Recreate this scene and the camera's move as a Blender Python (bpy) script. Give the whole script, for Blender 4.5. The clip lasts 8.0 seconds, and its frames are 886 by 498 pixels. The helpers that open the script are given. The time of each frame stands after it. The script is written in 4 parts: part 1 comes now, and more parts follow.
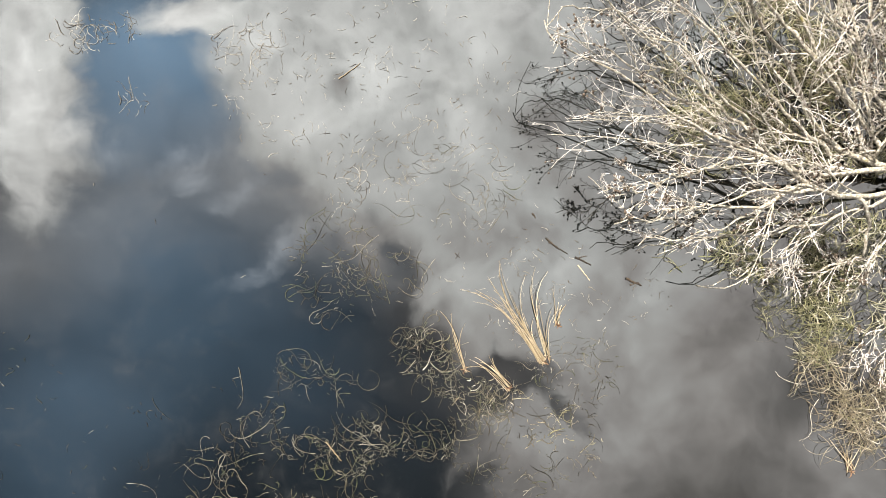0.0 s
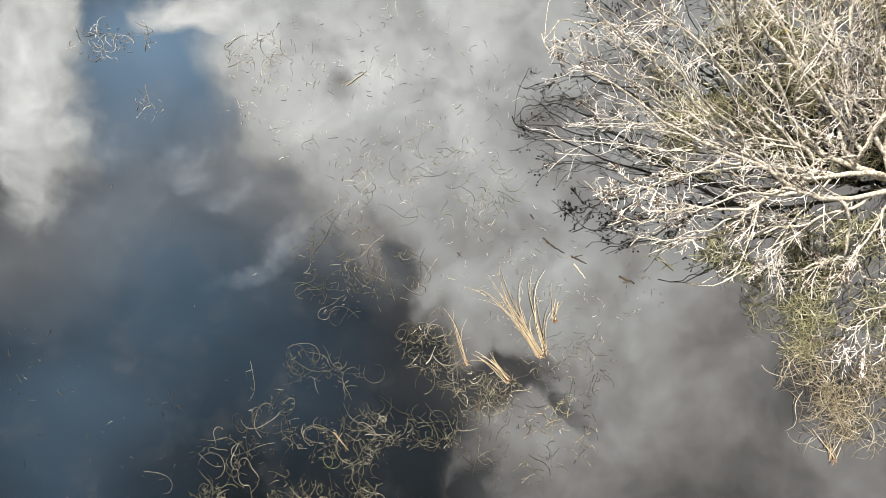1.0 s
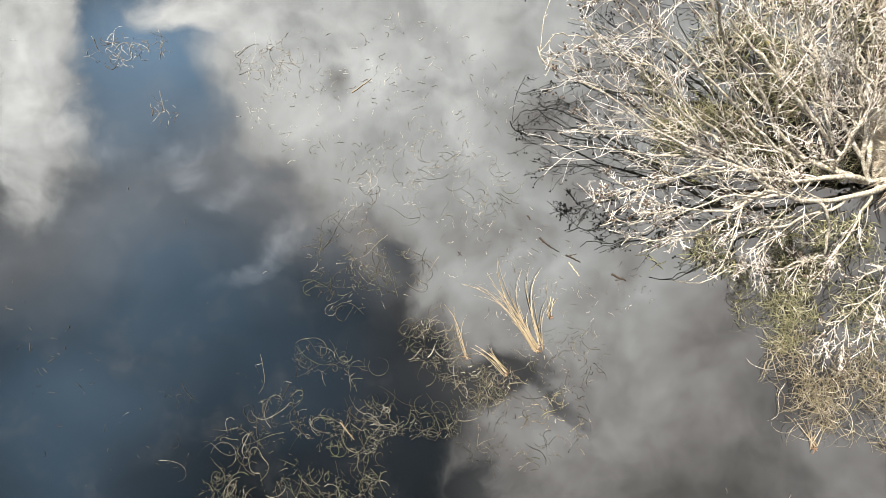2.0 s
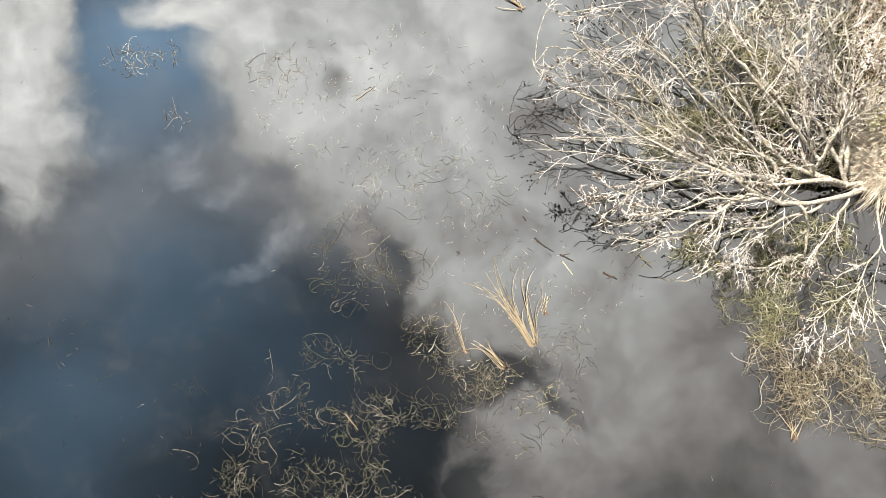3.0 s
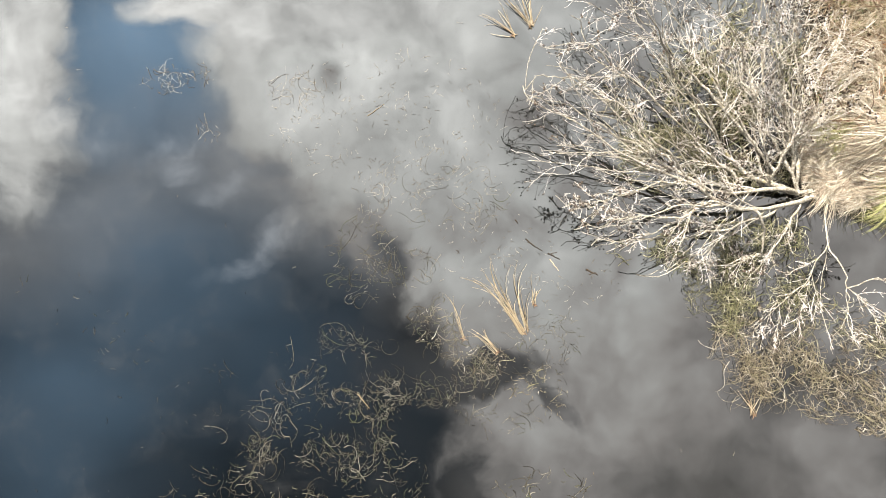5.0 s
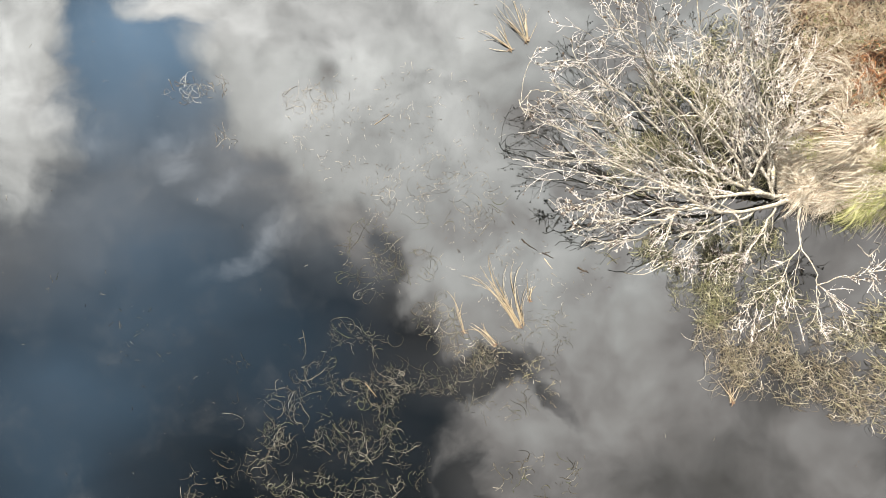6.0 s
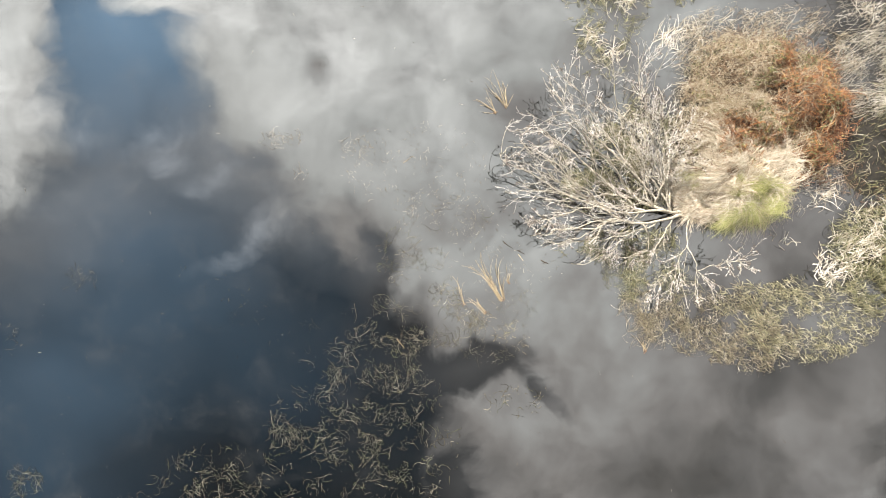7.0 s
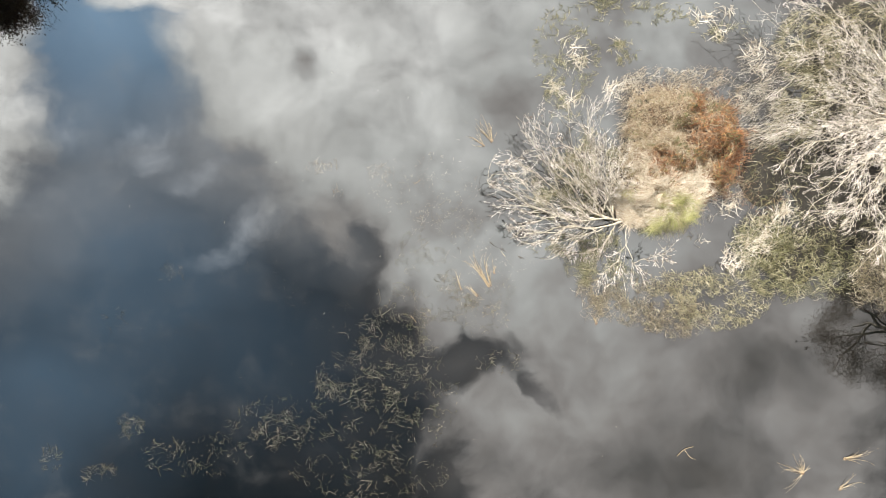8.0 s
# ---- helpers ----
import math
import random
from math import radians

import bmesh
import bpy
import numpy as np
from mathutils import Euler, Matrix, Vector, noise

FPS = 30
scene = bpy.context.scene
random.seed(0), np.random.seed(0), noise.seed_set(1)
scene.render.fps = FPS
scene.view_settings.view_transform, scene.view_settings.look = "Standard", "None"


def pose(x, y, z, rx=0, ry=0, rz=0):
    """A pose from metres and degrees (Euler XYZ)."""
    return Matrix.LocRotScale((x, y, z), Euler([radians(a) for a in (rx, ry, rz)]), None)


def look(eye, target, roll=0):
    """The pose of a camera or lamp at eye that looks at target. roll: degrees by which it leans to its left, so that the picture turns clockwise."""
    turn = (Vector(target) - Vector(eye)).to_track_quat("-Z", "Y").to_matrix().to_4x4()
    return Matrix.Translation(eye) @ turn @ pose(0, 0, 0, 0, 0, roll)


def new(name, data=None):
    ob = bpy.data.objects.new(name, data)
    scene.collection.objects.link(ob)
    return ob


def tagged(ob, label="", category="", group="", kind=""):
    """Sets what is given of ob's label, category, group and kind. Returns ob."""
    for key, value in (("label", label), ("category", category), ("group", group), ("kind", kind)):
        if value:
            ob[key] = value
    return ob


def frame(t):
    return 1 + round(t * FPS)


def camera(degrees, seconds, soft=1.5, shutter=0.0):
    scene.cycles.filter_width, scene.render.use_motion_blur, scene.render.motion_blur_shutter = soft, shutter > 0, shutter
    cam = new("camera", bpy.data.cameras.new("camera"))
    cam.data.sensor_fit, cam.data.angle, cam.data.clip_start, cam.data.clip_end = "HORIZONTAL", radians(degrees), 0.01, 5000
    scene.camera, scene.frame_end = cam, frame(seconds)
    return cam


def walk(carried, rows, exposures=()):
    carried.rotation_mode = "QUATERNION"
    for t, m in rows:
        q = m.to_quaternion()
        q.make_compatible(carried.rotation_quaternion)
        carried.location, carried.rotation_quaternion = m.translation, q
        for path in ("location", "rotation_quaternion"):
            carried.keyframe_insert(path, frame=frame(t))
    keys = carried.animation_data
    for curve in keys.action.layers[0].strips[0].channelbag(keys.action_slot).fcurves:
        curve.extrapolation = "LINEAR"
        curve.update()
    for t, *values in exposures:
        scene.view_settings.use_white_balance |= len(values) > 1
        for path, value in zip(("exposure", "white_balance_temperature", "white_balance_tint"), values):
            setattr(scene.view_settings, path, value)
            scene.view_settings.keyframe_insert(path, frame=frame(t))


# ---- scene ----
# Camera: a drone that looks straight down and climbs. Rows: seconds, eye, tilt across and along (degrees), roll.
cam = camera(67.9, 8.0, soft=0.95)
ROWS = [
    (0.0, 0.000, 0.000, 10.000, -1.80, 0.60, 0.00),
    (0.5, -0.014, 0.005, 10.243, -1.79, 0.51, 0.00),
    (1.0, -0.036, 0.017, 10.489, -1.73, 0.42, 0.03),
    (1.5, -0.063, 0.019, 10.754, -1.63, 0.36, 0.04),
    (3.0, -0.097, 0.041, 11.591, -1.35, 0.17, 0.06),
    (3.5, -0.123, 0.055, 11.899, -1.27, 0.10, 0.10),
    (4.0, -0.143, 0.066, 12.232, -1.16, 0.04, 0.12),
    (4.5, -0.159, 0.078, 12.594, -1.06, -0.04, 0.12),
    (5.8, -0.240, 0.117, 13.830, -0.76, -0.27, 0.15),
    (6.0, -0.263, 0.129, 14.094, -0.71, -0.31, 0.15),
    (6.2, -0.312, 0.156, 15.100, -0.60, -0.39, 0.16),
    (6.5, -0.418, 0.214, 17.213, -0.37, -0.56, 0.16),
    (7.0, -0.665, 0.307, 20.744, 0.06, -0.81, 0.04),
    (7.5, -0.919, 0.440, 24.129, 0.52, -1.04, -0.14),
    (8.0, -1.203, 0.550, 27.679, 0.98, -1.18, -0.31),
]
walk(cam, [(t, pose(x, y, z, along, -across, 0) @ pose(0, 0, 0, 0, 0, roll)) for t, x, y, z, across, along, roll in ROWS])
scene.view_settings.exposure = 2.02
scene.cycles.caustics_reflective = False

# ---- world: a blue winter sky with broken cloud overhead, and the sun ----
SUN_ELEVATION, SUN_AZIMUTH = radians(44), radians(-35)   # azimuth from +y towards +x
world = bpy.data.worlds.new("sky")
scene.world = world
world.use_nodes = True
wt = world.node_tree
wt.nodes.clear()


def wnode(kind, **values):
    n = wt.nodes.new(kind)
    for key, value in values.items():
        setattr(n, key, value)
    return n


def wmath(op, a, b=None, clamp=False):
    n = wnode("ShaderNodeMath", operation=op, use_clamp=clamp)
    for i, v in enumerate((a, b)):
        if v is None:
            continue
        if isinstance(v, (int, float)):
            n.inputs[i].default_value = v
        else:
            wt.links.new(v, n.inputs[i])
    return n.outputs[0]


w_coord = wnode("ShaderNodeTexCoord")
w_sep = wnode("ShaderNodeSeparateXYZ")
wt.links.new(w_coord.outputs["Generated"], w_sep.inputs[0])
w_up = wmath("MAXIMUM", w_sep.outputs[2], 0.06)
w_flat = wnode("ShaderNodeCombineXYZ")      # the cloud layer, seen flat: slopes from the zenith
wt.links.new(wmath("DIVIDE", w_sep.outputs[0], w_up), w_flat.inputs[0])
wt.links.new(wmath("DIVIDE", w_sep.outputs[1], w_up), w_flat.inputs[1])


def wnoise(scale, detail, rough, vector):
    n = wnode("ShaderNodeTexNoise", noise_dimensions="3D")
    n.inputs["Scale"].default_value, n.inputs["Detail"].default_value, n.inputs["Roughness"].default_value = scale, detail, rough
    wt.links.new(vector, n.inputs["Vector"])
    return n


def wwarp(vector, scale, amount, detail=3):
    n = wnoise(scale, detail, 0.55, vector)
    sub = wnode("ShaderNodeVectorMath", operation="SUBTRACT")
    sub.inputs[1].default_value = (0.5, 0.5, 0.5)
    wt.links.new(n.outputs["Color"], sub.inputs[0])
    mul = wnode("ShaderNodeVectorMath", operation="MULTIPLY")
    mul.inputs[1].default_value = (amount, amount, 0)
    wt.links.new(sub.outputs[0], mul.inputs[0])
    add = wnode("ShaderNodeVectorMath", operation="ADD")
    wt.links.new(vector, add.inputs[0])
    wt.links.new(mul.outputs[0], add.inputs[1])
    return add.outputs[0]


w_soft = wwarp(w_flat.outputs[0], 5.0, 0.12)
w_torn = wwarp(w_soft, 17.0, 0.06, 5)
w_puff = wwarp(wwarp(w_flat.outputs[0], 9.0, 0.06, 4), 34.0, 0.03, 5)


def banks(rows, vector):
    """The sum of soft oval cloud banks: centre, half-axes, turn in degrees, weight."""
    total = None
    for x, y, rx, ry, turn, weight in rows:
        m = wnode("ShaderNodeMapping", vector_type="TEXTURE")
        m.inputs["Location"].default_value = (x, y, 0)
        m.inputs["Rotation"].default_value = (0, 0, radians(turn))
        m.inputs["Scale"].default_value = (rx, ry, 1)
        wt.links.new(vector, m.inputs["Vector"])
        grad = wnode("ShaderNodeTexGradient", gradient_type="SPHERICAL")
        wt.links.new(m.outputs[0], grad.inputs[0])
        part_sum = wmath("MULTIPLY", grad.outputs["Fac"], weight)
        total = part_sum if total is None else wmath("ADD", total, part_sum)
    return total


COVER_WEST = [
    (-0.673, 0.401, 0.112, 0.112, 0, 1.8),
    (0.057, 0.427, 0.326, 0.189, 0, 2.2),
    (-0.227, 0.409, 0.223, 0.120, 0, 1.8),
    (-0.673, 0.246, 0.116, 0.245, 0, 2.7),
    (-0.639, 0.315, 0.086, 0.094, 0, 0.9),
    (-0.411, 0.367, 0.099, 0.048, 0, 2),
    (-0.295, 0.306, 0.129, 0.103, 0, 2),
    (-0.285, 0.195, 0.069, 0.060, 0, 1.3),
    (-0.192, 0.264, 0.215, 0.206, 0, 2.4),
    (-0.055, 0.161, 0.258, 0.240, 0, 2.4),
    (-0.149, 0.015, 0.043, 0.077, 0, 0.7),
    (-0.051, -0.054, 0.039, 0.086, 0, 0.7),
    (0.044, -0.045, 0.129, 0.142, 0, 2.2),
    (0.018, -0.131, 0.077, 0.073, 0, 1.3),
    (0.194, -0.003, 0.232, 0.223, 0, 2.4),
    (0.417, 0.272, 0.481, 0.446, 0, 2.4),
]
COVER_EAST = [
    (0.477, -0.054, 0.481, 0.361, 0, 2.4),
    (0.417, -0.329, 0.481, 0.283, 0, 2.4),
    (0.091, -0.282, 0.137, 0.107, 0, 2),
    (0.168, -0.363, 0.163, 0.129, 0, 2),
    (0.022, -0.193, 0.120, 0.039, 0, -1.45),
    (0.100, -0.191, 0.048, 0.031, 0, -0.6),
    (0.132, -0.164, 0.026, 0.029, 0, -0.7),
    (0.166, -0.255, 0.086, 0.029, -48, -3.1),
    (0.063, -0.144, 0.022, 0.060, 0, -1),
    (0.027, -0.372, 0.053, 0.086, 0, -2.2),
    (-0.201, 0.251, 0.029, 0.024, 0, -0.3),
    (-0.102, 0.002, 0.026, 0.041, 0, -0.9),
    (-0.171, 0.096, 0.060, 0.039, 0, -0.5),
    (-0.270, 0.139, 0.069, 0.034, -20, -0.8),
    (-0.127, 0.062, 0.022, 0.052, 0, -0.4),
    (-0.064, -0.174, 0.043, 0.052, 0, -0.6),
]
BRIGHT_WEST = [
    (-0.682, 0.409, 0.189, 0.129, 0, 0.338),
    (0.340, 0.315, 0.223, 0.146, 0, 0.185),
    (0.031, 0.418, 0.275, 0.146, 0, 0.245),
    (0.271, 0.409, 0.275, 0.172, 0, 0.0852),
    (-0.295, 0.401, 0.223, 0.103, 0, 0.154),
    (-0.707, 0.255, 0.172, 0.189, 0, 0.116),
    (-0.647, 0.229, 0.172, 0.215, 0, 0.407),
    (-0.656, 0.075, 0.129, 0.103, 0, 0.176),
    (-0.433, 0.358, 0.172, 0.103, 0, 0.288),
    (-0.287, 0.306, 0.206, 0.163, 0, 0.373),
    (-0.175, 0.203, 0.223, 0.189, 0, 0.158),
    (-0.021, 0.255, 0.258, 0.223, 0, 0.302),
    (-0.038, 0.049, 0.223, 0.189, 0, 0.107),
    (0.108, 0.199, 0.077, 0.060, 30, -0.133),
    (0.117, -0.003, 0.258, 0.206, 0, 0.118),
]
BRIGHT_EAST = [
    (0.203, -0.174, 0.223, 0.172, 0, 0.0482),
    (0.100, -0.277, 0.172, 0.129, 0, 0.0359),
    (0.503, -0.213, 0.129, 0.060, 0, -0.108),
    (0.409, -0.372, 0.206, 0.094, 0, -0.128),
    (0.632, -0.294, 0.155, 0.077, 0, -0.0232),
    (0.597, -0.174, 0.146, 0.060, 0, -0.06),
    (0.331, -0.320, 0.137, 0.077, 0, -0.0452),
    (0.203, -0.380, 0.146, 0.103, 0, 0.0157),
    (0.460, -0.277, 0.146, 0.052, 0, -0.0125),
    (-0.201, 0.251, 0.036, 0.031, 0, -0.291),
    (-0.107, 0.015, 0.060, 0.069, 0, -0.105),
    (-0.141, 0.075, 0.103, 0.086, 0, -0.038),
    (0.288, 0.100, 0.343, 0.258, 0, 0.0857),
    (0.683, -0.389, 0.103, 0.069, 0, 0.0146),
    (-0.252, 0.152, 0.077, 0.052, 0, 0.0254),
]
HAZE = [
    (-0.707, -0.243, 0.223, 0.223, 0, 0.0586),
    (-0.493, 0.332, 0.258, 0.206, 0, 0.899),
    (-0.519, 0.186, 0.223, 0.172, 0, 0.179),
    (-0.604, -0.191, 0.258, 0.163, 0, 0.254),
    (-0.622, -0.355, 0.275, 0.189, 0, 0.221),
    (-0.373, -0.123, 0.309, 0.206, 0, 0.201),
    (-0.252, -0.243, 0.283, 0.189, 0, 0.059),
    (-0.458, -0.011, 0.223, 0.146, 0, 0.265),
    (-0.373, 0.306, 0.137, 0.120, 0, 0.303),
]
VEIL = [
    (-0.707, -0.020, 0.189, 0.137, 0, 0.353),
    (-0.596, 0.075, 0.197, 0.129, 0, 0.232),
    (-0.613, -0.054, 0.197, 0.094, 0, 0.0485),
    (-0.484, 0.100, 0.206, 0.163, 0, 0.228),
    (-0.313, 0.152, 0.146, 0.120, 0, 0.504),
    (-0.355, 0.058, 0.146, 0.094, 0, 0.1),
    (-0.227, 0.075, 0.129, 0.112, 0, 0.362),
    (-0.141, 0.006, 0.112, 0.094, 0, 0.278),
    (-0.527, 0.212, 0.206, 0.137, 0, 0.0804),
    (-0.295, -0.028, 0.137, 0.094, 0, 0.077),
]
SMOKE = [
    (-0.098, -0.045, 0.077, 0.069, 0, 0.148),
    (-0.107, -0.123, 0.129, 0.086, 0, 0.0408),
    (-0.072, -0.312, 0.189, 0.189, 0, 0.0265),
    (0.048, -0.355, 0.094, 0.103, 0, 0.157),
    (0.048, -0.191, 0.172, 0.077, 0, 0.17),
    (0.172, -0.262, 0.077, 0.060, 0, 0.436),
]
WISP = [
    (-0.431, 0.133, 0.057, 0.038, 10, 0.3),
    (-0.411, 0.112, 0.043, 0.019, 12, 0.2),
    (-0.450, 0.154, 0.029, 0.022, -20, 0.16),
    (-0.434, 0.142, 0.017, 0.010, 0, -0.1),
    (-0.398, 0.162, 0.015, 0.034, -15, 0.1),
    (-0.360, 0.087, 0.052, 0.021, 32, 0.2),
    (-0.331, 0.102, 0.038, 0.017, 38, 0.14),
    (-0.373, 0.070, 0.026, 0.014, 20, 0.1),
    (-0.258, 0.028, 0.048, 0.043, 20, 0.34),
    (-0.287, -0.003, 0.057, 0.026, 40, 0.26),
    (-0.325, -0.030, 0.052, 0.019, 30, 0.18),
    (-0.355, -0.045, 0.060, 0.019, 15, 0.1),
    (-0.379, 0.161, 0.014, 0.029, 0, 0.08),
    (-0.555, 0.154, 0.039, 0.033, 0, 0.22),
]
w_fluff = wnoise(9.0, 7, 0.6, w_soft)
w_cover = wmath("ADD", banks(COVER_WEST, w_torn), banks(COVER_EAST, w_torn))
w_cover = wmath("ADD", w_cover, wmath("MULTIPLY", wmath("SUBTRACT", w_fluff.outputs["Fac"], 0.52), 1.5))
w_shred = wnoise(30.0, 6, 0.62, w_torn)
w_cover = wmath("ADD", w_cover, wmath("MULTIPLY", wmath("SUBTRACT", w_shred.outputs["Fac"], 0.5), 0.8))
# far from the zenith the broken cloud goes on by itself
w_far = wnode("ShaderNodeVectorMath", operation="LENGTH")
wt.links.new(w_flat.outputs[0], w_far.inputs[0])
w_edge = wnode("ShaderNodeMapRange", interpolation_type="SMOOTHSTEP")
for key, value in (("From Min", 0.75), ("From Max", 1.1), ("To Min", 0.0), ("To Max", 1.0)):
    w_edge.inputs[key].default_value = value
wt.links.new(w_far.outputs["Value"], w_edge.inputs["Value"])
w_wide = wnoise(1.3, 6, 0.55, w_flat.outputs[0])
w_cover = wmath("ADD", w_cover, wmath("MULTIPLY", wmath("MULTIPLY", w_edge.outputs[0], w_wide.outputs["Fac"]), 1.0))
w_mask = wnode("ShaderNodeMapRange", interpolation_type="SMOOTHSTEP")
for key, value in (("From Min", -0.1), ("From Max", 1.55), ("To Min", 0.0), ("To Max", 1.0)):
    w_mask.inputs[key].default_value = value
wt.links.new(w_cover, w_mask.inputs["Value"])

CLOUD, SKY_GAIN, HAZE_GAIN = 20.0, 0.08, 7.2
w_sky = wnode("ShaderNodeTexSky", sky_type="NISHITA", sun_disc=False, sun_elevation=SUN_ELEVATION, sun_rotation=SUN_AZIMUTH)
w_sky_gain = wnode("ShaderNodeVectorMath", operation="SCALE")
w_sky_gain.inputs["Scale"].default_value = SKY_GAIN
wt.links.new(w_sky.outputs[0], w_sky_gain.inputs[0])


def tint(value, gain, colour):
    n = wnode("ShaderNodeVectorMath", operation="SCALE")
    n.inputs[0].default_value = colour
    wt.links.new(wmath("MULTIPLY", value, gain), n.inputs["Scale"])
    return n.outputs[0]


w_bright = wmath("ADD", wmath("ADD", banks(BRIGHT_WEST, w_soft), banks(BRIGHT_EAST, w_soft)), 0.20)
w_billow = wnoise(4.5, 5, 0.55, w_torn)
w_bright = wmath("MULTIPLY", w_bright, wmath("ADD", wmath("ADD", wmath("MULTIPLY", w_fluff.outputs["Fac"], 1.5), wmath("MULTIPLY", w_billow.outputs["Fac"], 1.2)), -0.35))
w_lit = wmath("MAXIMUM", w_bright, 0.06)
# lit cloud is white, thick cloud a little brown
w_hue = wnode("ShaderNodeMix", data_type="RGBA")
w_hue.inputs[6].default_value, w_hue.inputs[7].default_value = (1.02, 0.965, 0.925, 1), (0.975, 0.985, 0.950, 1)
wt.links.new(wmath("MULTIPLY", wmath("SUBTRACT", w_lit, 0.20), 6.0, clamp=True), w_hue.inputs["Factor"])
w_cloud_gain = wnode("ShaderNodeVectorMath", operation="SCALE")
wt.links.new(w_hue.outputs[2], w_cloud_gain.inputs[0])
wt.links.new(wmath("MULTIPLY", w_lit, CLOUD), w_cloud_gain.inputs["Scale"])
w_cloud = w_cloud_gain.outputs[0]
w_haze = tint(banks(HAZE, w_soft), HAZE_GAIN, (0.43, 0.70, 1.0))
w_wisp = wmath("MAXIMUM", wmath("MULTIPLY", banks(WISP, w_puff), wmath("ADD", wmath("MULTIPLY", w_shred.outputs["Fac"], 2.4), -0.2)), 0.0)
w_thin_cloud = wmath("MULTIPLY", banks(VEIL, w_soft), wmath("ADD", wmath("MULTIPLY", w_fluff.outputs["Fac"], 0.8), 0.6))
w_veil = tint(wmath("ADD", w_thin_cloud, w_wisp), HAZE_GAIN, (0.935, 0.985, 1.04))
w_thin = wnode("ShaderNodeVectorMath", operation="ADD")
wt.links.new(w_haze, w_thin.inputs[0])
wt.links.new(w_veil, w_thin.inputs[1])
w_smoke = tint(banks(SMOKE, w_soft), HAZE_GAIN, (1.04, 0.985, 0.94))
w_grey = wnode("ShaderNodeVectorMath", operation="ADD")
wt.links.new(w_thin.outputs[0], w_grey.inputs[0])
wt.links.new(w_smoke, w_grey.inputs[1])
w_blue = wnode("ShaderNodeVectorMath", operation="ADD")
wt.links.new(w_sky_gain.outputs[0], w_blue.inputs[0])
wt.links.new(w_grey.outputs[0], w_blue.inputs[1])
w_mix = wnode("ShaderNodeMix", data_type="RGBA")
wt.links.new(w_mask.outputs[0], w_mix.inputs["Factor"])
wt.links.new(w_blue.outputs[0], w_mix.inputs[6])
wt.links.new(w_cloud, w_mix.inputs[7])
w_bg = wnode("ShaderNodeBackground")
w_bg.inputs["Strength"].default_value = 0.1
wt.links.new(w_mix.outputs[2], w_bg.inputs["Color"])
w_out = wnode("ShaderNodeOutputWorld")
wt.links.new(w_bg.outputs[0], w_out.inputs["Surface"])

sun = new("sun", bpy.data.lights.new("sun", "SUN"))
sun.data.energy, sun.data.angle, sun.data.color = 5.0, radians(0.6), (1.0, 0.955, 0.88)
sun_from = Vector((math.sin(SUN_AZIMUTH) * math.cos(SUN_ELEVATION), math.cos(SUN_AZIMUTH) * math.cos(SUN_ELEVATION), math.sin(SUN_ELEVATION)))
sun.matrix_world = look(sun_from * 50, (0, 0, 0))


# ---- materials ----
def material(name):
    m = bpy.data.materials.new(name)
    m.use_nodes = True
    m.node_tree.nodes.clear()
    return m, m.node_tree


def node(tree, kind, **values):
    n = tree.nodes.new(kind)
    for key, value in values.items():
        setattr(n, key, value)
    return n


def ramp(tree, fac, stops):
    n = node(tree, "ShaderNodeValToRGB")
    el = n.color_ramp.elements
    while len(el) < len(stops):
        el.new(0.5)
    for e, (at, colour) in zip(el, stops):
        e.position, e.color = at, (*colour, 1)
    tree.links.new(fac, n.inputs[0])
    return n.outputs[0]


def noise_tex(tree, scale, detail=4, rough=0.6, coord=None):
    n = node(tree, "ShaderNodeTexNoise")
    n.inputs["Scale"].default_value, n.inputs["Detail"].default_value, n.inputs["Roughness"].default_value = scale, detail, rough
    if coord is None:
        coord = node(tree, "ShaderNodeNewGeometry").outputs["Position"]
    tree.links.new(coord, n.inputs["Vector"])
    return n


def mixed(tree, fac, a, b, blend="MIX"):
    n = node(tree, "ShaderNodeMix", data_type="RGBA", blend_type=blend)
    for key, v in (("Factor", fac), (6, a), (7, b)):
        if isinstance(v, tuple):
            n.inputs[key].default_value = (*v, 1)
        elif isinstance(v, (int, float)):
            n.inputs[key].default_value = v
        else:
            tree.links.new(v, n.inputs[key])
    return n.outputs[2]


def surface(tree, colour, rough, bump=None, strength=0.3, distance=0.01, through_light=0.0):
    p = node(tree, "ShaderNodeBsdfPrincipled")
    tree.links.new(colour, p.inputs["Base Color"])
    p.inputs["Roughness"].default_value = rough
    p.inputs["Specular IOR Level"].default_value = 0.3
    if bump is not None:
        b = node(tree, "ShaderNodeBump")
        b.inputs["Strength"].default_value, b.inputs["Distance"].default_value = strength, distance
        tree.links.new(bump, b.inputs["Height"])
        tree.links.new(b.outputs[0], p.inputs["Normal"])
    out = node(tree, "ShaderNodeOutputMaterial")
    if through_light:
        t = node(tree, "ShaderNodeBsdfTranslucent")
        tree.links.new(colour, t.inputs["Color"])
        mix = node(tree, "ShaderNodeMixShader")
        mix.inputs[0].default_value = through_light
        tree.links.new(p.outputs[0], mix.inputs[1])
        tree.links.new(t.outputs[0], mix.inputs[2])
        tree.links.new(mix.outputs[0], out.inputs["Surface"])
    else:
        tree.links.new(p.outputs[0], out.inputs["Surface"])


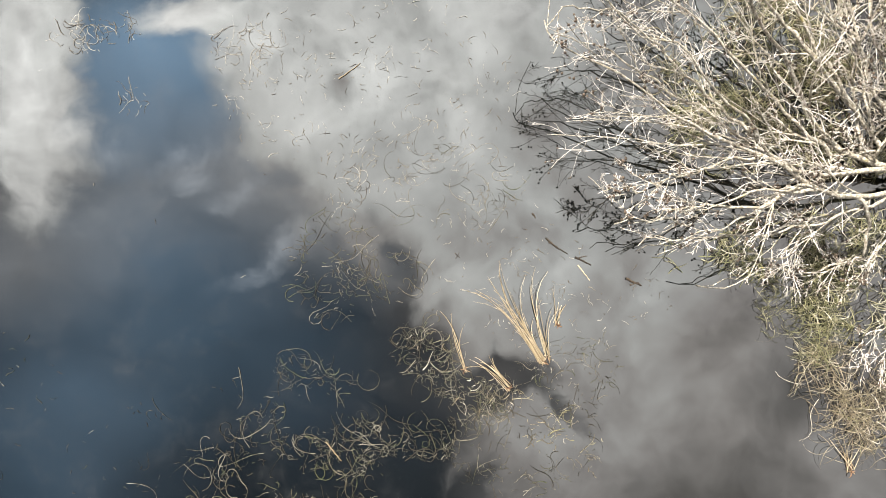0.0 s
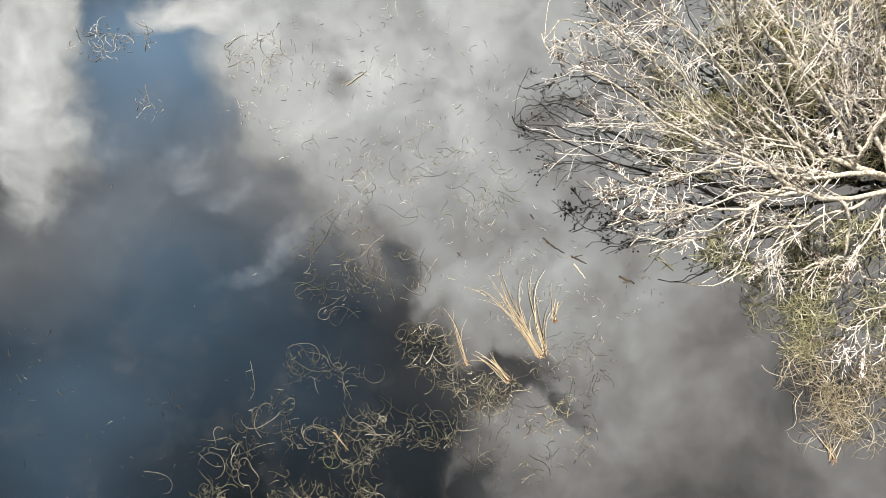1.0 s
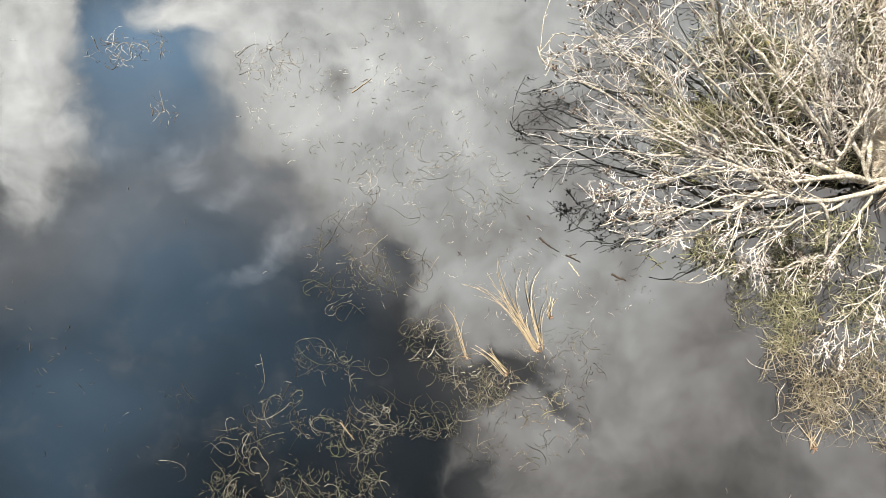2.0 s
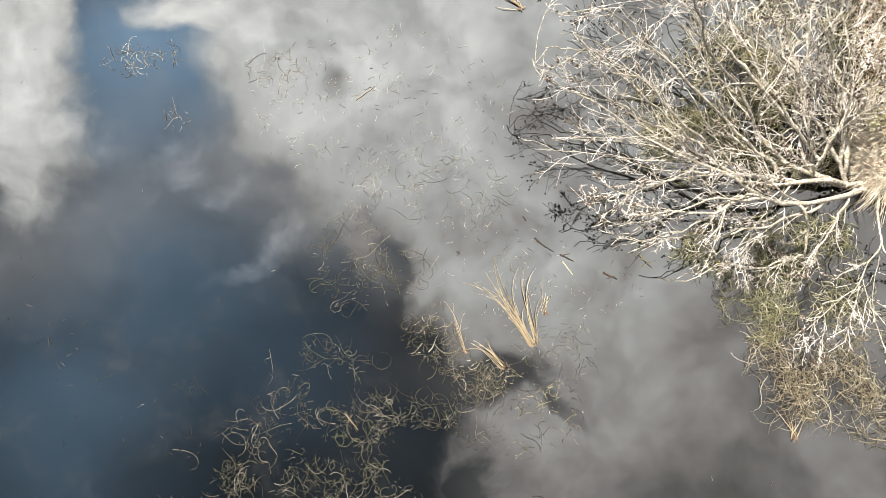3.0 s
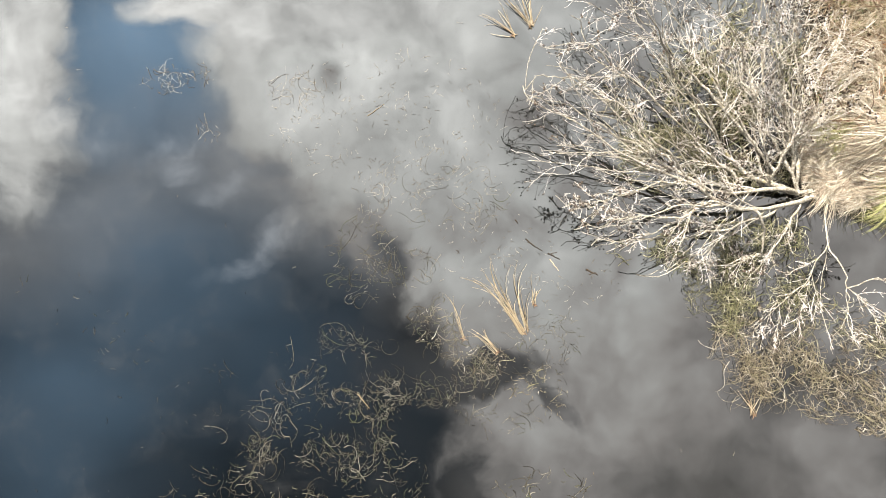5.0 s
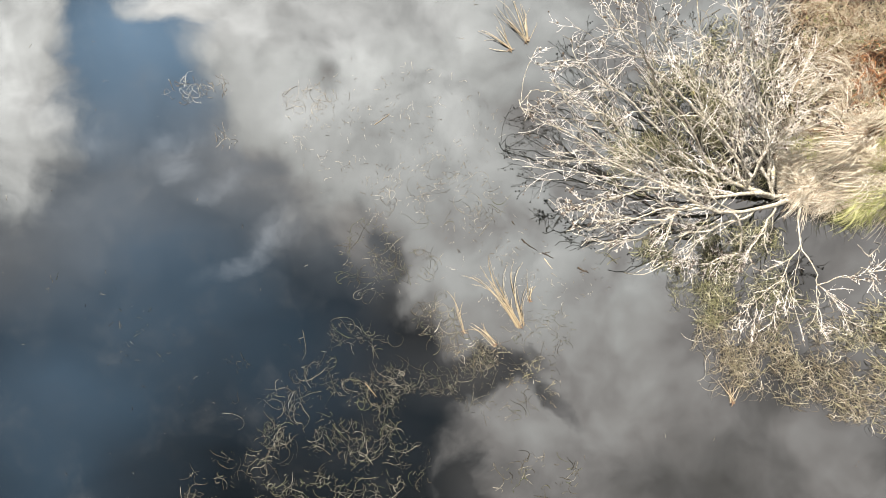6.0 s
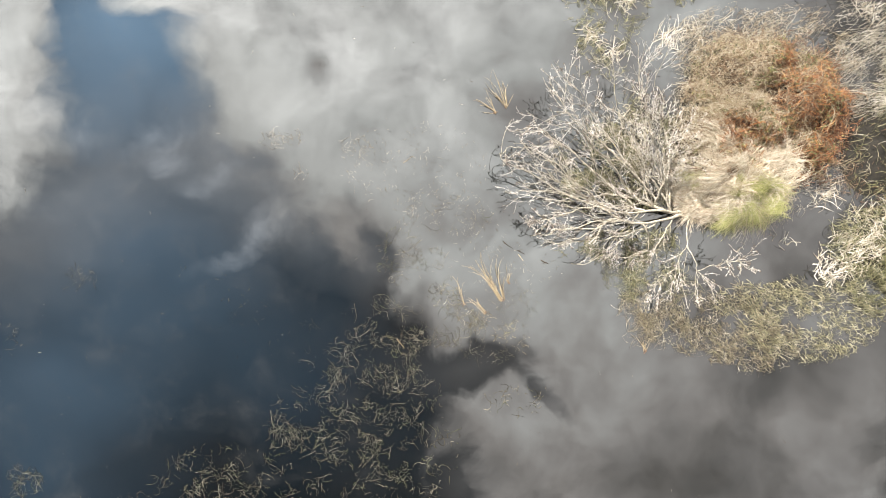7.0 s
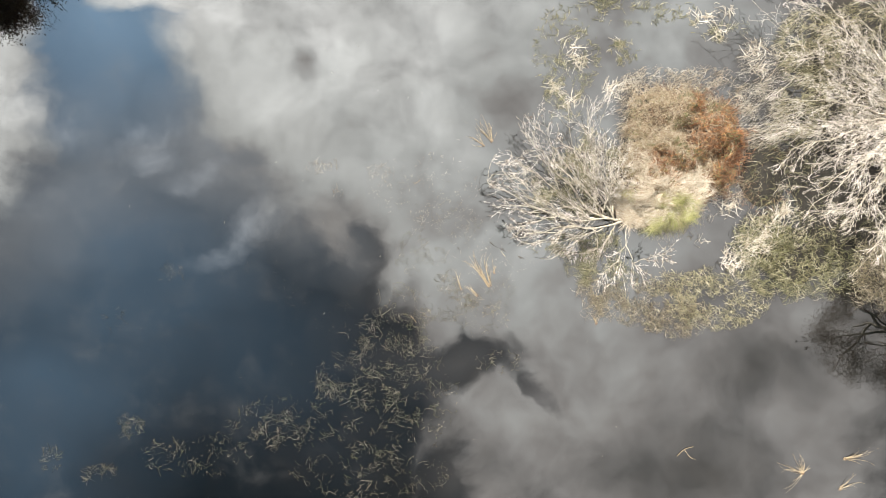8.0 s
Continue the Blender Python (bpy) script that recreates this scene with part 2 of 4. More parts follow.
def fibre(name, stops, rough=0.75, stain=(0.065, 0.045, 0.026), stain_amount=0.5, stain_scale=7.0, through_light=0.0):
    """Stems, blades and leaves: each strand takes a colour of its own, with blotches along it."""
    m, tree = material(name)
    geo = node(tree, "ShaderNodeNewGeometry")
    both = node(tree, "ShaderNodeMath", operation="ADD")
    tree.links.new(geo.outputs["Random Per Island"], both.inputs[0])
    tree.links.new(node(tree, "ShaderNodeObjectInfo").outputs["Random"], both.inputs[1])
    lot = node(tree, "ShaderNodeMath", operation="FRACT")
    tree.links.new(both.outputs[0], lot.inputs[0])
    base = ramp(tree, lot.outputs[0], stops)
    blot = ramp(tree, noise_tex(tree, stain_scale, 4).outputs["Fac"], [(0.50, (0, 0, 0)), (0.72, (stain_amount,) * 3)])
    fine = noise_tex(tree, 90, 3)
    c = mixed(tree, blot, base, stain)
    c = mixed(tree, 0.45, c, ramp(tree, fine.outputs["Fac"], [(0.3, (0.55, 0.55, 0.55)), (0.7, (1, 1, 1))]), "MULTIPLY")
    surface(tree, c, rough, fine.outputs["Fac"], 0.3, 0.004, through_light)
    return m


def bark(name, pale, grey, lichen):
    m, tree = material(name)
    big, mid, small = noise_tex(tree, 4, 5), noise_tex(tree, 26, 6, 0.75), noise_tex(tree, 120, 4)
    c = mixed(tree, ramp(tree, mid.outputs["Fac"], [(0.44, (0, 0, 0)), (0.60, (1, 1, 1))]), grey, pale)
    c = mixed(tree, ramp(tree, big.outputs["Fac"], [(0.62, (0, 0, 0)), (0.70, (0.6, 0.6, 0.6))]), c, lichen)
    c = mixed(tree, 0.6, c, ramp(tree, small.outputs["Fac"], [(0.3, (0.45, 0.43, 0.40)), (0.6, (1, 1, 1))]), "MULTIPLY")
    surface(tree, c, 0.9, mid.outputs["Fac"], 0.9, 0.02)
    return m


MAT_WATER, wtree = material("still_water")
w_ripple = noise_tex(wtree, 0.9, 2, 0.5)
w_fine = noise_tex(wtree, 7.0, 2, 0.5)
w_bump = node(wtree, "ShaderNodeBump")
w_bump.inputs["Strength"].default_value, w_bump.inputs["Distance"].default_value = 0.05, 0.02
wtree.links.new(w_ripple.outputs["Fac"], w_bump.inputs["Height"])
w_bump2 = node(wtree, "ShaderNodeBump")
w_bump2.inputs["Strength"].default_value, w_bump2.inputs["Distance"].default_value = 0.04, 0.0015
wtree.links.new(w_fine.outputs["Fac"], w_bump2.inputs["Height"])
wtree.links.new(w_bump.outputs[0], w_bump2.inputs["Normal"])
w_murk = node(wtree, "ShaderNodeBsdfDiffuse")
wtree.links.new(ramp(wtree, noise_tex(wtree, 0.35, 4).outputs["Fac"], [(0.35, (0.0016, 0.0023, 0.0023)), (0.7, (0.0033, 0.0033, 0.0026))]), w_murk.inputs["Color"])
w_gloss = node(wtree, "ShaderNodeBsdfGlossy")
w_gloss.inputs["Roughness"].default_value = 0.0
w_gloss.inputs["Color"].default_value = (1, 1, 1, 1)
wtree.links.new(w_bump2.outputs[0], w_gloss.inputs["Normal"])
w_shade = node(wtree, "ShaderNodeMixShader")
w_shade.inputs[0].default_value = 0.127
wtree.links.new(w_murk.outputs[0], w_shade.inputs[1])
wtree.links.new(w_gloss.outputs[0], w_shade.inputs[2])
wtree.links.new(w_shade.outputs[0], node(wtree, "ShaderNodeOutputMaterial").inputs["Surface"])

MAT_MUD, mtree = material("wet_mud")
mud_n = noise_tex(mtree, 6, 6)
surface(mtree, ramp(mtree, mud_n.outputs["Fac"], [(0.3, (0.0059, 0.0052, 0.0039)), (0.7, (0.0169, 0.0137, 0.0097))]), 0.8, mud_n.outputs["Fac"], 0.8, 0.05)

MAT_WEED = fibre("floating_rush", [(0.0, (0.008, 0.007, 0.004)), (0.3, (0.029, 0.023, 0.014)), (0.5, (0.061, 0.052, 0.033)), (0.65, (0.042, 0.048, 0.019)), (0.82, (0.105, 0.092, 0.068)), (1.0, (0.204, 0.184, 0.146))], 0.5, stain=(0.03, 0.025, 0.015), stain_amount=0.75, stain_scale=8.0)
MAT_FLECK = fibre("drifting_leaves", [(0.0, (0.03, 0.022, 0.015)), (0.42, (0.10, 0.08, 0.055)), (0.6, (0.24, 0.22, 0.18)), (0.85, (0.34, 0.32, 0.28)), (1.0, (0.16, 0.14, 0.10))], 0.6)
MAT_RUSH = fibre("bent_rush", [(0.0, (0.048, 0.038, 0.025)), (0.3, (0.132, 0.104, 0.065)), (0.58, (0.249, 0.207, 0.141)), (0.7, (0.160, 0.145, 0.069)), (0.88, (0.332, 0.290, 0.221)), (1.0, (0.484, 0.442, 0.373))], 0.6, stain=(0.0455, 0.0358, 0.0195), stain_amount=0.75, stain_scale=9.0)
MAT_GREENRUSH = fibre("green_rush", [(0.0, (0.039, 0.039, 0.016)), (0.4, (0.134, 0.134, 0.055)), (0.7, (0.235, 0.213, 0.118)), (0.88, (0.330, 0.299, 0.204)), (1.0, (0.518, 0.487, 0.393))], 0.6, stain=(0.039, 0.0325, 0.0163), stain_amount=0.75, stain_scale=9.0)
MAT_PALERUSH = fibre("pale_rush", [(0.0, (0.06, 0.055, 0.03)), (0.3, (0.17, 0.16, 0.085)), (0.6, (0.29, 0.26, 0.15)), (0.85, (0.42, 0.38, 0.25)), (1.0, (0.54, 0.50, 0.38))], 0.6, stain=(0.05, 0.04, 0.02), stain_amount=0.7, stain_scale=9.0)
MAT_STRAW = fibre("straw", [(0.0, (0.281, 0.206, 0.144)), (0.3, (0.452, 0.373, 0.279)), (0.65, (0.562, 0.495, 0.384)), (1.0, (0.655, 0.601, 0.513))], 0.7, stain_amount=0.3)
MAT_DRYSTEM = fibre("dry_stem", [(0.0, (0.169, 0.117, 0.0715)), (0.4, (0.351, 0.280, 0.189)), (1.0, (0.520, 0.461, 0.358))], 0.75)
MAT_GRASS = fibre("live_grass", [(0.0, (0.19, 0.21, 0.055)), (0.5, (0.36, 0.36, 0.13)), (1.0, (0.52, 0.49, 0.26))], 0.6, stain_amount=0.2)
MAT_REED = fibre("bleached_reed", [(0.0, (0.304, 0.253, 0.183)), (0.5, (0.469, 0.422, 0.345)), (1.0, (0.569, 0.538, 0.477))], 0.7, stain_amount=0.3)
MAT_CATTAIL = fibre("dry_cattail", [(0.0, (0.16, 0.115, 0.065)), (0.5, (0.32, 0.25, 0.155)), (1.0, (0.44, 0.37, 0.26))], 0.65, stain_amount=0.4)
MAT_CANE = fibre("bramble_cane", [(0.0, (0.0715, 0.0325, 0.0175)), (0.4, (0.163, 0.091, 0.0488)), (0.75, (0.247, 0.182, 0.111)), (1.0, (0.351, 0.299, 0.215))], 0.7)
MAT_RUSTLEAF = fibre("rust_leaf", [(0.0, (0.039, 0.0143, 0.0078)), (0.45, (0.117, 0.0423, 0.0169)), (0.8, (0.182, 0.078, 0.0325)), (1.0, (0.195, 0.130, 0.065))], 0.6)
MAT_RUSTCANE = fibre("rust_cane", [(0.0, (0.133, 0.043, 0.016)), (0.5, (0.328, 0.125, 0.043)), (0.85, (0.468, 0.211, 0.078)), (1.0, (0.468, 0.328, 0.172))], 0.7)
MAT_BROWNLEAF = fibre("brown_leaf", [(0.0, (0.05, 0.03, 0.018)), (0.6, (0.13, 0.085, 0.05)), (1.0, (0.22, 0.15, 0.09))], 0.7, through_light=0.45)
MAT_DARKLEAF = fibre("bramble_leaf", [(0.0, (0.049, 0.058, 0.019)), (0.6, (0.117, 0.127, 0.044)), (1.0, (0.234, 0.195, 0.078))], 0.5)
MAT_BARK = bark("lichened_bark", (0.578, 0.532, 0.451), (0.181, 0.154, 0.112), (0.361, 0.300, 0.070))
MAT_TWIG = fibre("pale_twig", [(0.0, (0.438, 0.383, 0.322)), (0.4, (0.676, 0.620, 0.562)), (1.0, (0.764, 0.715, 0.673))], 0.85, stain=(0.130, 0.111, 0.078), stain_amount=0.45, stain_scale=6.0)
MAT_BUD = fibre("alder_cone", [(0.0, (0.0325, 0.0228, 0.0163)), (1.0, (0.091, 0.065, 0.0455))], 0.8)
MAT_DEADWOOD = fibre("dark_driftwood", [(0.0, (0.013, 0.0091, 0.0059)), (1.0, (0.039, 0.0273, 0.0175))], 0.5)


# ---- building helpers ----
def mesh_np(name, verts, quads, mat):
    me = bpy.data.meshes.new(name)
    verts, quads = np.asarray(verts, np.float32).reshape(-1, 3), np.asarray(quads, np.int32).reshape(-1, 4)
    me.vertices.add(len(verts))
    me.vertices.foreach_set("co", verts.ravel())
    me.loops.add(quads.size)
    me.loops.foreach_set("vertex_index", quads.ravel())
    me.polygons.add(len(quads))
    me.polygons.foreach_set("loop_start", np.arange(0, quads.size, 4, dtype=np.int32))
    me.update(calc_edges=True)
    me.polygons.foreach_set("use_smooth", np.ones(len(quads), bool))
    me.materials.append(mat)
    me.validate()
    return me


def tube_arrays(lines, radii, sides=3, flat=1.0):
    """Tapered stems round polylines: lines (n, m, 3), radii (n, m). flat below 1 makes blades."""
    lines, radii = np.asarray(lines, float), np.asarray(radii, float)
    n, m, _ = lines.shape
    tan = np.gradient(lines, axis=1)
    tan /= np.linalg.norm(tan, axis=2, keepdims=True) + 1e-9
    ref = np.zeros_like(tan)
    upright = np.abs(tan[:, :, 2]).mean(axis=1) > 0.8
    ref[..., 2] = 1.0
    ref[upright] = (0.83, 0.55, 0.0)
    side = np.cross(tan, ref)
    side /= np.linalg.norm(side, axis=2, keepdims=True) + 1e-9
    up = np.cross(side, tan)
    ang = np.arange(sides) * 2 * np.pi / sides + np.pi / 2
    ring = side[:, :, None, :] * np.cos(ang)[None, None, :, None] + flat * up[:, :, None, :] * np.sin(ang)[None, None, :, None]
    verts = lines[:, :, None, :] + ring * radii[:, :, None, None]
    base = (np.arange(n)[:, None, None] * m + np.arange(m - 1)[None, :, None]) * sides
    k = np.arange(sides)[None, None, :]
    k2 = (k + 1) % sides
    quads = np.stack([base + k, base + k2, base + sides + k2, base + sides + k], axis=-1)
    return verts.reshape(-1, 3), quads.reshape(-1, 4)


def tubes(name, groups, mat, sides=3, flat=1.0):
    """One mesh from several (lines, radii) groups."""
    vs, qs, off = [], [], 0
    for lines, radii in groups:
        if len(lines) == 0:
            continue
        v, q = tube_arrays(lines, radii, sides, flat)
        vs.append(v), qs.append(q + off)
        off += len(v)
    return mesh_np(name, np.concatenate(vs), np.concatenate(qs), mat)


def part(name, me, parent, label=""):
    ob = new(name, me)
    ob.parent = parent
    return tagged(ob, label)


def thing(name, x, y, z, label, category, group="", kind=""):
    ob = new(name)
    ob.location = (x, y, z)
    ob.empty_display_size = 0.1
    return tagged(ob, label, category, group, kind)


def smooth_line(points, m):
    """A smooth curve of m points through the given ones."""
    p = np.array(points, float)
    p = np.vstack([2 * p[0] - p[1], p, 2 * p[-1] - p[-2]])
    out = []
    for s in np.linspace(0, len(points) - 1 - 1e-6, m):
        i = int(s)
        f = s - i
        a, b, c, d = p[i:i + 4]
        out.append(0.5 * (2 * b + (c - a) * f + (2 * a - 5 * b + 4 * c - d) * f ** 2 + (3 * b - a - 3 * c + d) * f ** 3))
    return np.array(out)


rng = np.random.default_rng(7)


def in_ovals(ovals, n, power=0.5, clump=0.15):
    """n points spread over ovals (x, y, rx, ry, share)."""
    share = np.array([o[4] for o in ovals], float)
    kept = []
    while len(kept) < n:
        x, y, rx, ry, _ = ovals[rng.choice(len(ovals), p=share / share.sum())]
        a, r = rng.uniform(0, 2 * np.pi), rng.uniform(0, 1.15) ** power
        p = (x + rx * r * math.cos(a), y + ry * r * math.sin(a))
        thick = noise.noise((p[0] * 1.6, p[1] * 1.6, 4.0)) + 0.6 * noise.noise((p[0] * 4.5, p[1] * 4.5, 9.0))
        if thick + rng.normal(0, 0.18) > clump * (0.3 + r):
            kept.append(p)
    return np.array(kept)


def curled(points, length, curl, m=9, z=0.004, lift=0.0, flow=None, spread=0.9):
    """Strands that lie flat and bend: length range, curl range in radians over the whole strand; flow: the heading most of them share."""
    n = len(points)
    ln = rng.uniform(0, 1, n) ** 1.4 * (length[1] - length[0]) + length[0]
    heading = rng.uniform(0, 2 * np.pi, n) if flow is None else flow + rng.normal(0, spread, n)
    bend = rng.uniform(*curl, n) * rng.choice((-1, 1), n)
    s = np.linspace(-0.5, 0.5, m)
    uneven = rng.uniform(-2.2, 2.2, n)[:, None]
    wob = rng.normal(0, 0.30, n)[:, None] * np.sin(7 * s + 1)[None, :] + rng.normal(0, 0.09, (n, m)).cumsum(axis=1) * 0.5
    ang = heading[:, None] + bend[:, None] * (s[None, :] + uneven * (s[None, :] ** 2 - 0.08)) + wob
    step = (ln / (m - 1))[:, None]
    x, y = np.cumsum(np.cos(ang) * step, axis=1), np.cumsum(np.sin(ang) * step, axis=1)
    x, y = points[:, :1] + x - x.mean(axis=1, keepdims=True), points[:, 1:2] + y - y.mean(axis=1, keepdims=True)
    zz = z + rng.uniform(-0.006, 0.006, n)[:, None] + lift * rng.uniform(0, 1, n)[:, None] * np.sin(np.pi * (s + 0.5))[None, :]
    return np.stack([x, y, zz * np.ones_like(x)], 2)


def taper(n, m, r0, r1, tip=0.3):
    r = rng.uniform(r0, r1, n)[:, None]
    s = np.linspace(0, 1, m)[None, :]
    return r * (1 - (1 - tip) * s ** 2)


# ---- water and ground ----
bm = bmesh.new()
bmesh.ops.create_grid(bm, x_segments=8, y_segments=8, size=1500)
me = bpy.data.meshes.new("water")
bm.to_mesh(me)
bm.free()
me.materials.append(MAT_WATER)
tagged(new("water", me), "still dark pond water mirroring clouds and blue sky", "water", kind="structure")


def mound(name, x, y, rx, ry, height, label, seed):
    """A low bank that rises out of the water, uneven along its edge."""
    bm = bmesh.new()
    rings, spokes = 12, 40
    grid = []
    for i in range(rings + 1):
        row = []
        for j in range(spokes):
            a, r = 2 * math.pi * j / spokes, (i + 0.001) / rings
            wob = 1 + 0.16 * noise.noise((math.cos(a) * 1.7 + seed, math.sin(a) * 1.7, 0))
            px, py = x + rx * r * wob * math.cos(a), y + ry * r * wob * math.sin(a)
            h = height * (1 - r ** 2) - 0.12 * r ** 4 + 0.08 * (1 - r) * noise.noise((px * 1.5, py * 1.5, seed))
            row.append(bm.verts.new((px, py, h)))
        grid.append(row)
    for i in range(rings):
        for j in range(spokes):
            k = (j + 1) % spokes
            bm.faces.new((grid[i][j], grid[i + 1][j], grid[i + 1][k], grid[i][k]))
    me = bpy.data.meshes.new(name)
    bm.to_mesh(me)
    bm.free()
    me.materials.append(MAT_MUD)
    return tagged(new(name, me), label, "ground", kind="structure")


mound("ground_islet", 9.1, 3.8, 1.7, 2.4, 0.22, "low dark muddy islet under bramble and grass", 3)
mound("ground_bank", 18.3, 2.4, 5.2, 5.2, 0.22, "low dark muddy bank under bare alders", 8)
mound("ground_mud", 12.9, 3.1, 1.35, 2.0, 0.07, "dark wet mud between bramble and alder", 5)
# added mound, its dark colour stands for the shade between the flattened rushes
mound("ground_gap_shade", 14.2, -0.4, 2.4, 1.7, 0.05, "dark mound added under flattened rushes for the shade in their gaps", 15)
mound("ground_far_bank", -27.0, 15.5, 7.0, 6.0, 0.4, "muddy pond bank with a tall tree", 12)


mound("ground_north_bank", 17.51, 7.80, 3.6, 4.6, 0.15, "low dark muddy bank under bare alders", 21)


# ---- floating strands ----
def mat_of(name, ovals, n, length, curl, width, mat, label, category, lift=0.0, flat=0.5, power=0.5, m=11, clump=0.15, singles=0, flow=None, spread=0.9, scraps=0):
    """A raft of strands. The first `singles` of them are parts of their own; the rest stays joined."""
    pts = in_ovals(ovals, n, power, clump)
    lines, radii = curled(pts, length, curl, m, lift=lift, flow=flow, spread=spread), taper(n, m, width[0], width[1])
    radii = radii * rng.uniform(0.55, 1.3, radii.shape)
    bits = curled(in_ovals(ovals, scraps, power, clump - 0.1), (0.03, 0.14), (0.1, 1.5), 4) if scraps else None
    if not singles:
        return tagged(new(name, tubes(name, [(lines, radii)], mat, 3, flat)), label, category, kind="stuff")
    foot = np.array((*pts.mean(axis=0), 0.0))
    lines = lines - foot
    raft = thing(name, *foot, label, category)
    for k in range(min(singles, n)):
        part("stem", tubes("stem", [(lines[k:k + 1], radii[k:k + 1])], mat, 4, flat), raft)
    if scraps:
        tagged(part("scrap_litter", tubes("scrap_litter", [(bits - foot, taper(scraps, 4, width[0] * 0.8, width[1] * 1.1))], mat, 3, flat), raft), kind="stuff")
    if n > singles:
        tagged(part("stem_tangle", tubes("stem_tangle", [(lines[singles:], radii[singles:])], mat, 3, flat), raft), kind="stuff")
    return raft


mat_of("pondweed", [(-1.99, -0.15, 0.62, 0.8, 2.6), (-1.04, -0.32, 0.5, 0.36, 1.2)],
       105, (0.12, 0.8), (0.2, 4.2), (0.003, 0.006), MAT_WEED, "curled pale rush stems floating on the dark water", "pondweed", singles=105, scraps=160, clump=-0.1)
mat_of("pondweed", [(-0.59, -1.52, 0.52, 0.39, 3), (-0.08, -2.02, 0.43, 0.39, 2.2), (0.42, -2.21, 0.43, 0.30, 2), (-0.36, -1.20, 0.26, 0.39, 1), (0.93, -2.43, 0.39, 0.30, 1.4), (0.24, -2.30, 0.52, 0.26, 1.6)],
       120, (0.2, 0.85), (0.3, 4.6), (0.0032, 0.0064), MAT_WEED, "dark tangle of curled rush stems round dry cattails", "pondweed", singles=120, scraps=300, clump=-0.1)
mat_of("pondweed", [(-2.59, -1.81, 0.35, 0.30, 2), (-1.89, -1.90, 0.43, 0.26, 1), (-4.98, -2.48, 0.43, 0.17, 0.8), (-4.98, -3.41, 0.30, 0.30, 0.8), (-3.48, -2.00, 0.35, 0.17, 0.2), (-4.22, -3.17, 0.17, 0.13, 0.3)],
       34, (0.2, 1.0), (0.5, 5.8), (0.0033, 0.006), MAT_WEED, "few looped rush stems alone on dark water", "pondweed", singles=34, scraps=70, clump=-0.2)
mat_of("pondweed", [(0.85, -2.62, 1.12, 0.94, 1.5), (1.5, -1.7, 0.8, 0.6, 0.5)],
       150, (0.06, 0.45), (0.1, 2.4), (0.0025, 0.005), MAT_WEED, "sparse thin pale stems adrift on grey water", "pondweed", singles=150, scraps=260, clump=0.0)
mat_of("pondweed", [(-3.10, -2.79, 0.48, 0.37, 2.4), (-3.80, -3.16, 0.37, 0.28, 1.2), (-3.01, -2.51, 0.22, 0.39, 0.7), (-2.44, -3.10, 0.52, 0.37, 2.0), (-1.61, -2.96, 0.65, 0.48, 3.6), (-1.00, -3.09, 0.39, 0.39, 1.6), (-0.31, -2.72, 0.30, 0.37, 1.1), (-1.14, -2.68, 0.52, 0.26, 0.6), (-2.77, -3.52, 0.26, 0.22, 0.5)],
       150, (0.2, 0.95), (0.2, 5.5), (0.0034, 0.0068), MAT_WEED, "tangle of curled brown rush stems floating on the pond", "pondweed", singles=150, scraps=300, clump=-0.05)
mat_of("pondweed", [(-4.08, -4.00, 0.37, 0.28, 3), (-2.96, -3.99, 0.39, 0.26, 1.6), (-2.44, -3.89, 0.35, 0.22, 1), (-1.74, -3.84, 0.39, 0.26, 0.7), (-1.98, -4.44, 0.52, 0.43, 1.4), (-3.00, -4.64, 0.61, 0.35, 1.5), (-1.14, -4.52, 0.43, 0.43, 1.2), (-0.77, -3.78, 0.22, 0.22, 0.3)],
       96, (0.15, 0.8), (0.2, 4.6), (0.0034, 0.0068), MAT_WEED, "tangled drab rush stems floating beside open water", "pondweed", singles=96, scraps=200, clump=0.0)
mat_of("pondweed", [(-2.5, -4.9, 1.9, 1.2, 2), (-3.93, -5.69, 1.6, 1.0, 2), (-1.61, -6.4, 1.5, 1.3, 2), (-5.72, -5.87, 0.4, 0.7, 0.7), (-2.75, -4.2, 1.8, 0.9, 1), (-4.66, -5.22, 1.3, 0.9, 1.5)],
       560, (0.12, 0.6), (0.1, 3.0), (0.0045, 0.009), MAT_WEED, "scattered brown rush stems floating on the pond", "pondweed", singles=300, scraps=420, clump=0.05)
mat_of("pondweed", [(-7.53, -7.34, 2.2, 1.1, 2), (-11.2, -8.6, 2.2, 0.9, 1.6), (-3.01, -7.6, 2.1, 1.5, 2), (-3.74, -9.54, 3.3, 1.0, 2), (-7.87, -7.5, 1.5, 0.8, 1), (-13.9, -7.28, 0.55, 0.55, 0.5), (-17.2, -8.7, 0.45, 0.6, 0.4), (-15.2, -9.4, 0.7, 0.4, 0.5), (1.54, -4.79, 0.95, 0.45, 0.5)],
       1250, (0.12, 0.5), (0.1, 2.5), (0.005, 0.010), MAT_WEED, "rafts of drab green-brown weed on dark water", "pondweed", singles=300, scraps=420, clump=0.05)
mat_of("pondweed", [(-14.5, -2.76, 0.4, 0.7, 0.25), (-12.2, -0.92, 0.6, 0.4, 0.25)],
       40, (0.12, 0.5), (0.1, 2.6), (0.003, 0.006), MAT_WEED, "small scraps of weed alone on blue-looking water", "pondweed", singles=40, scraps=60)
mat_of("pondweed", [(-5.88, 3.45, 0.5, 0.28, 2), (-5.08, 3.61, 0.21, 0.21, 0.7), (-5.12, 2.39, 0.22, 0.26, 0.6)],
       60, (0.12, 0.5), (0.2, 3.0), (0.003, 0.006), MAT_FLECK, "few pale curled stems adrift on blue-looking water", "pondweed", singles=50, scraps=40, clump=-0.3)
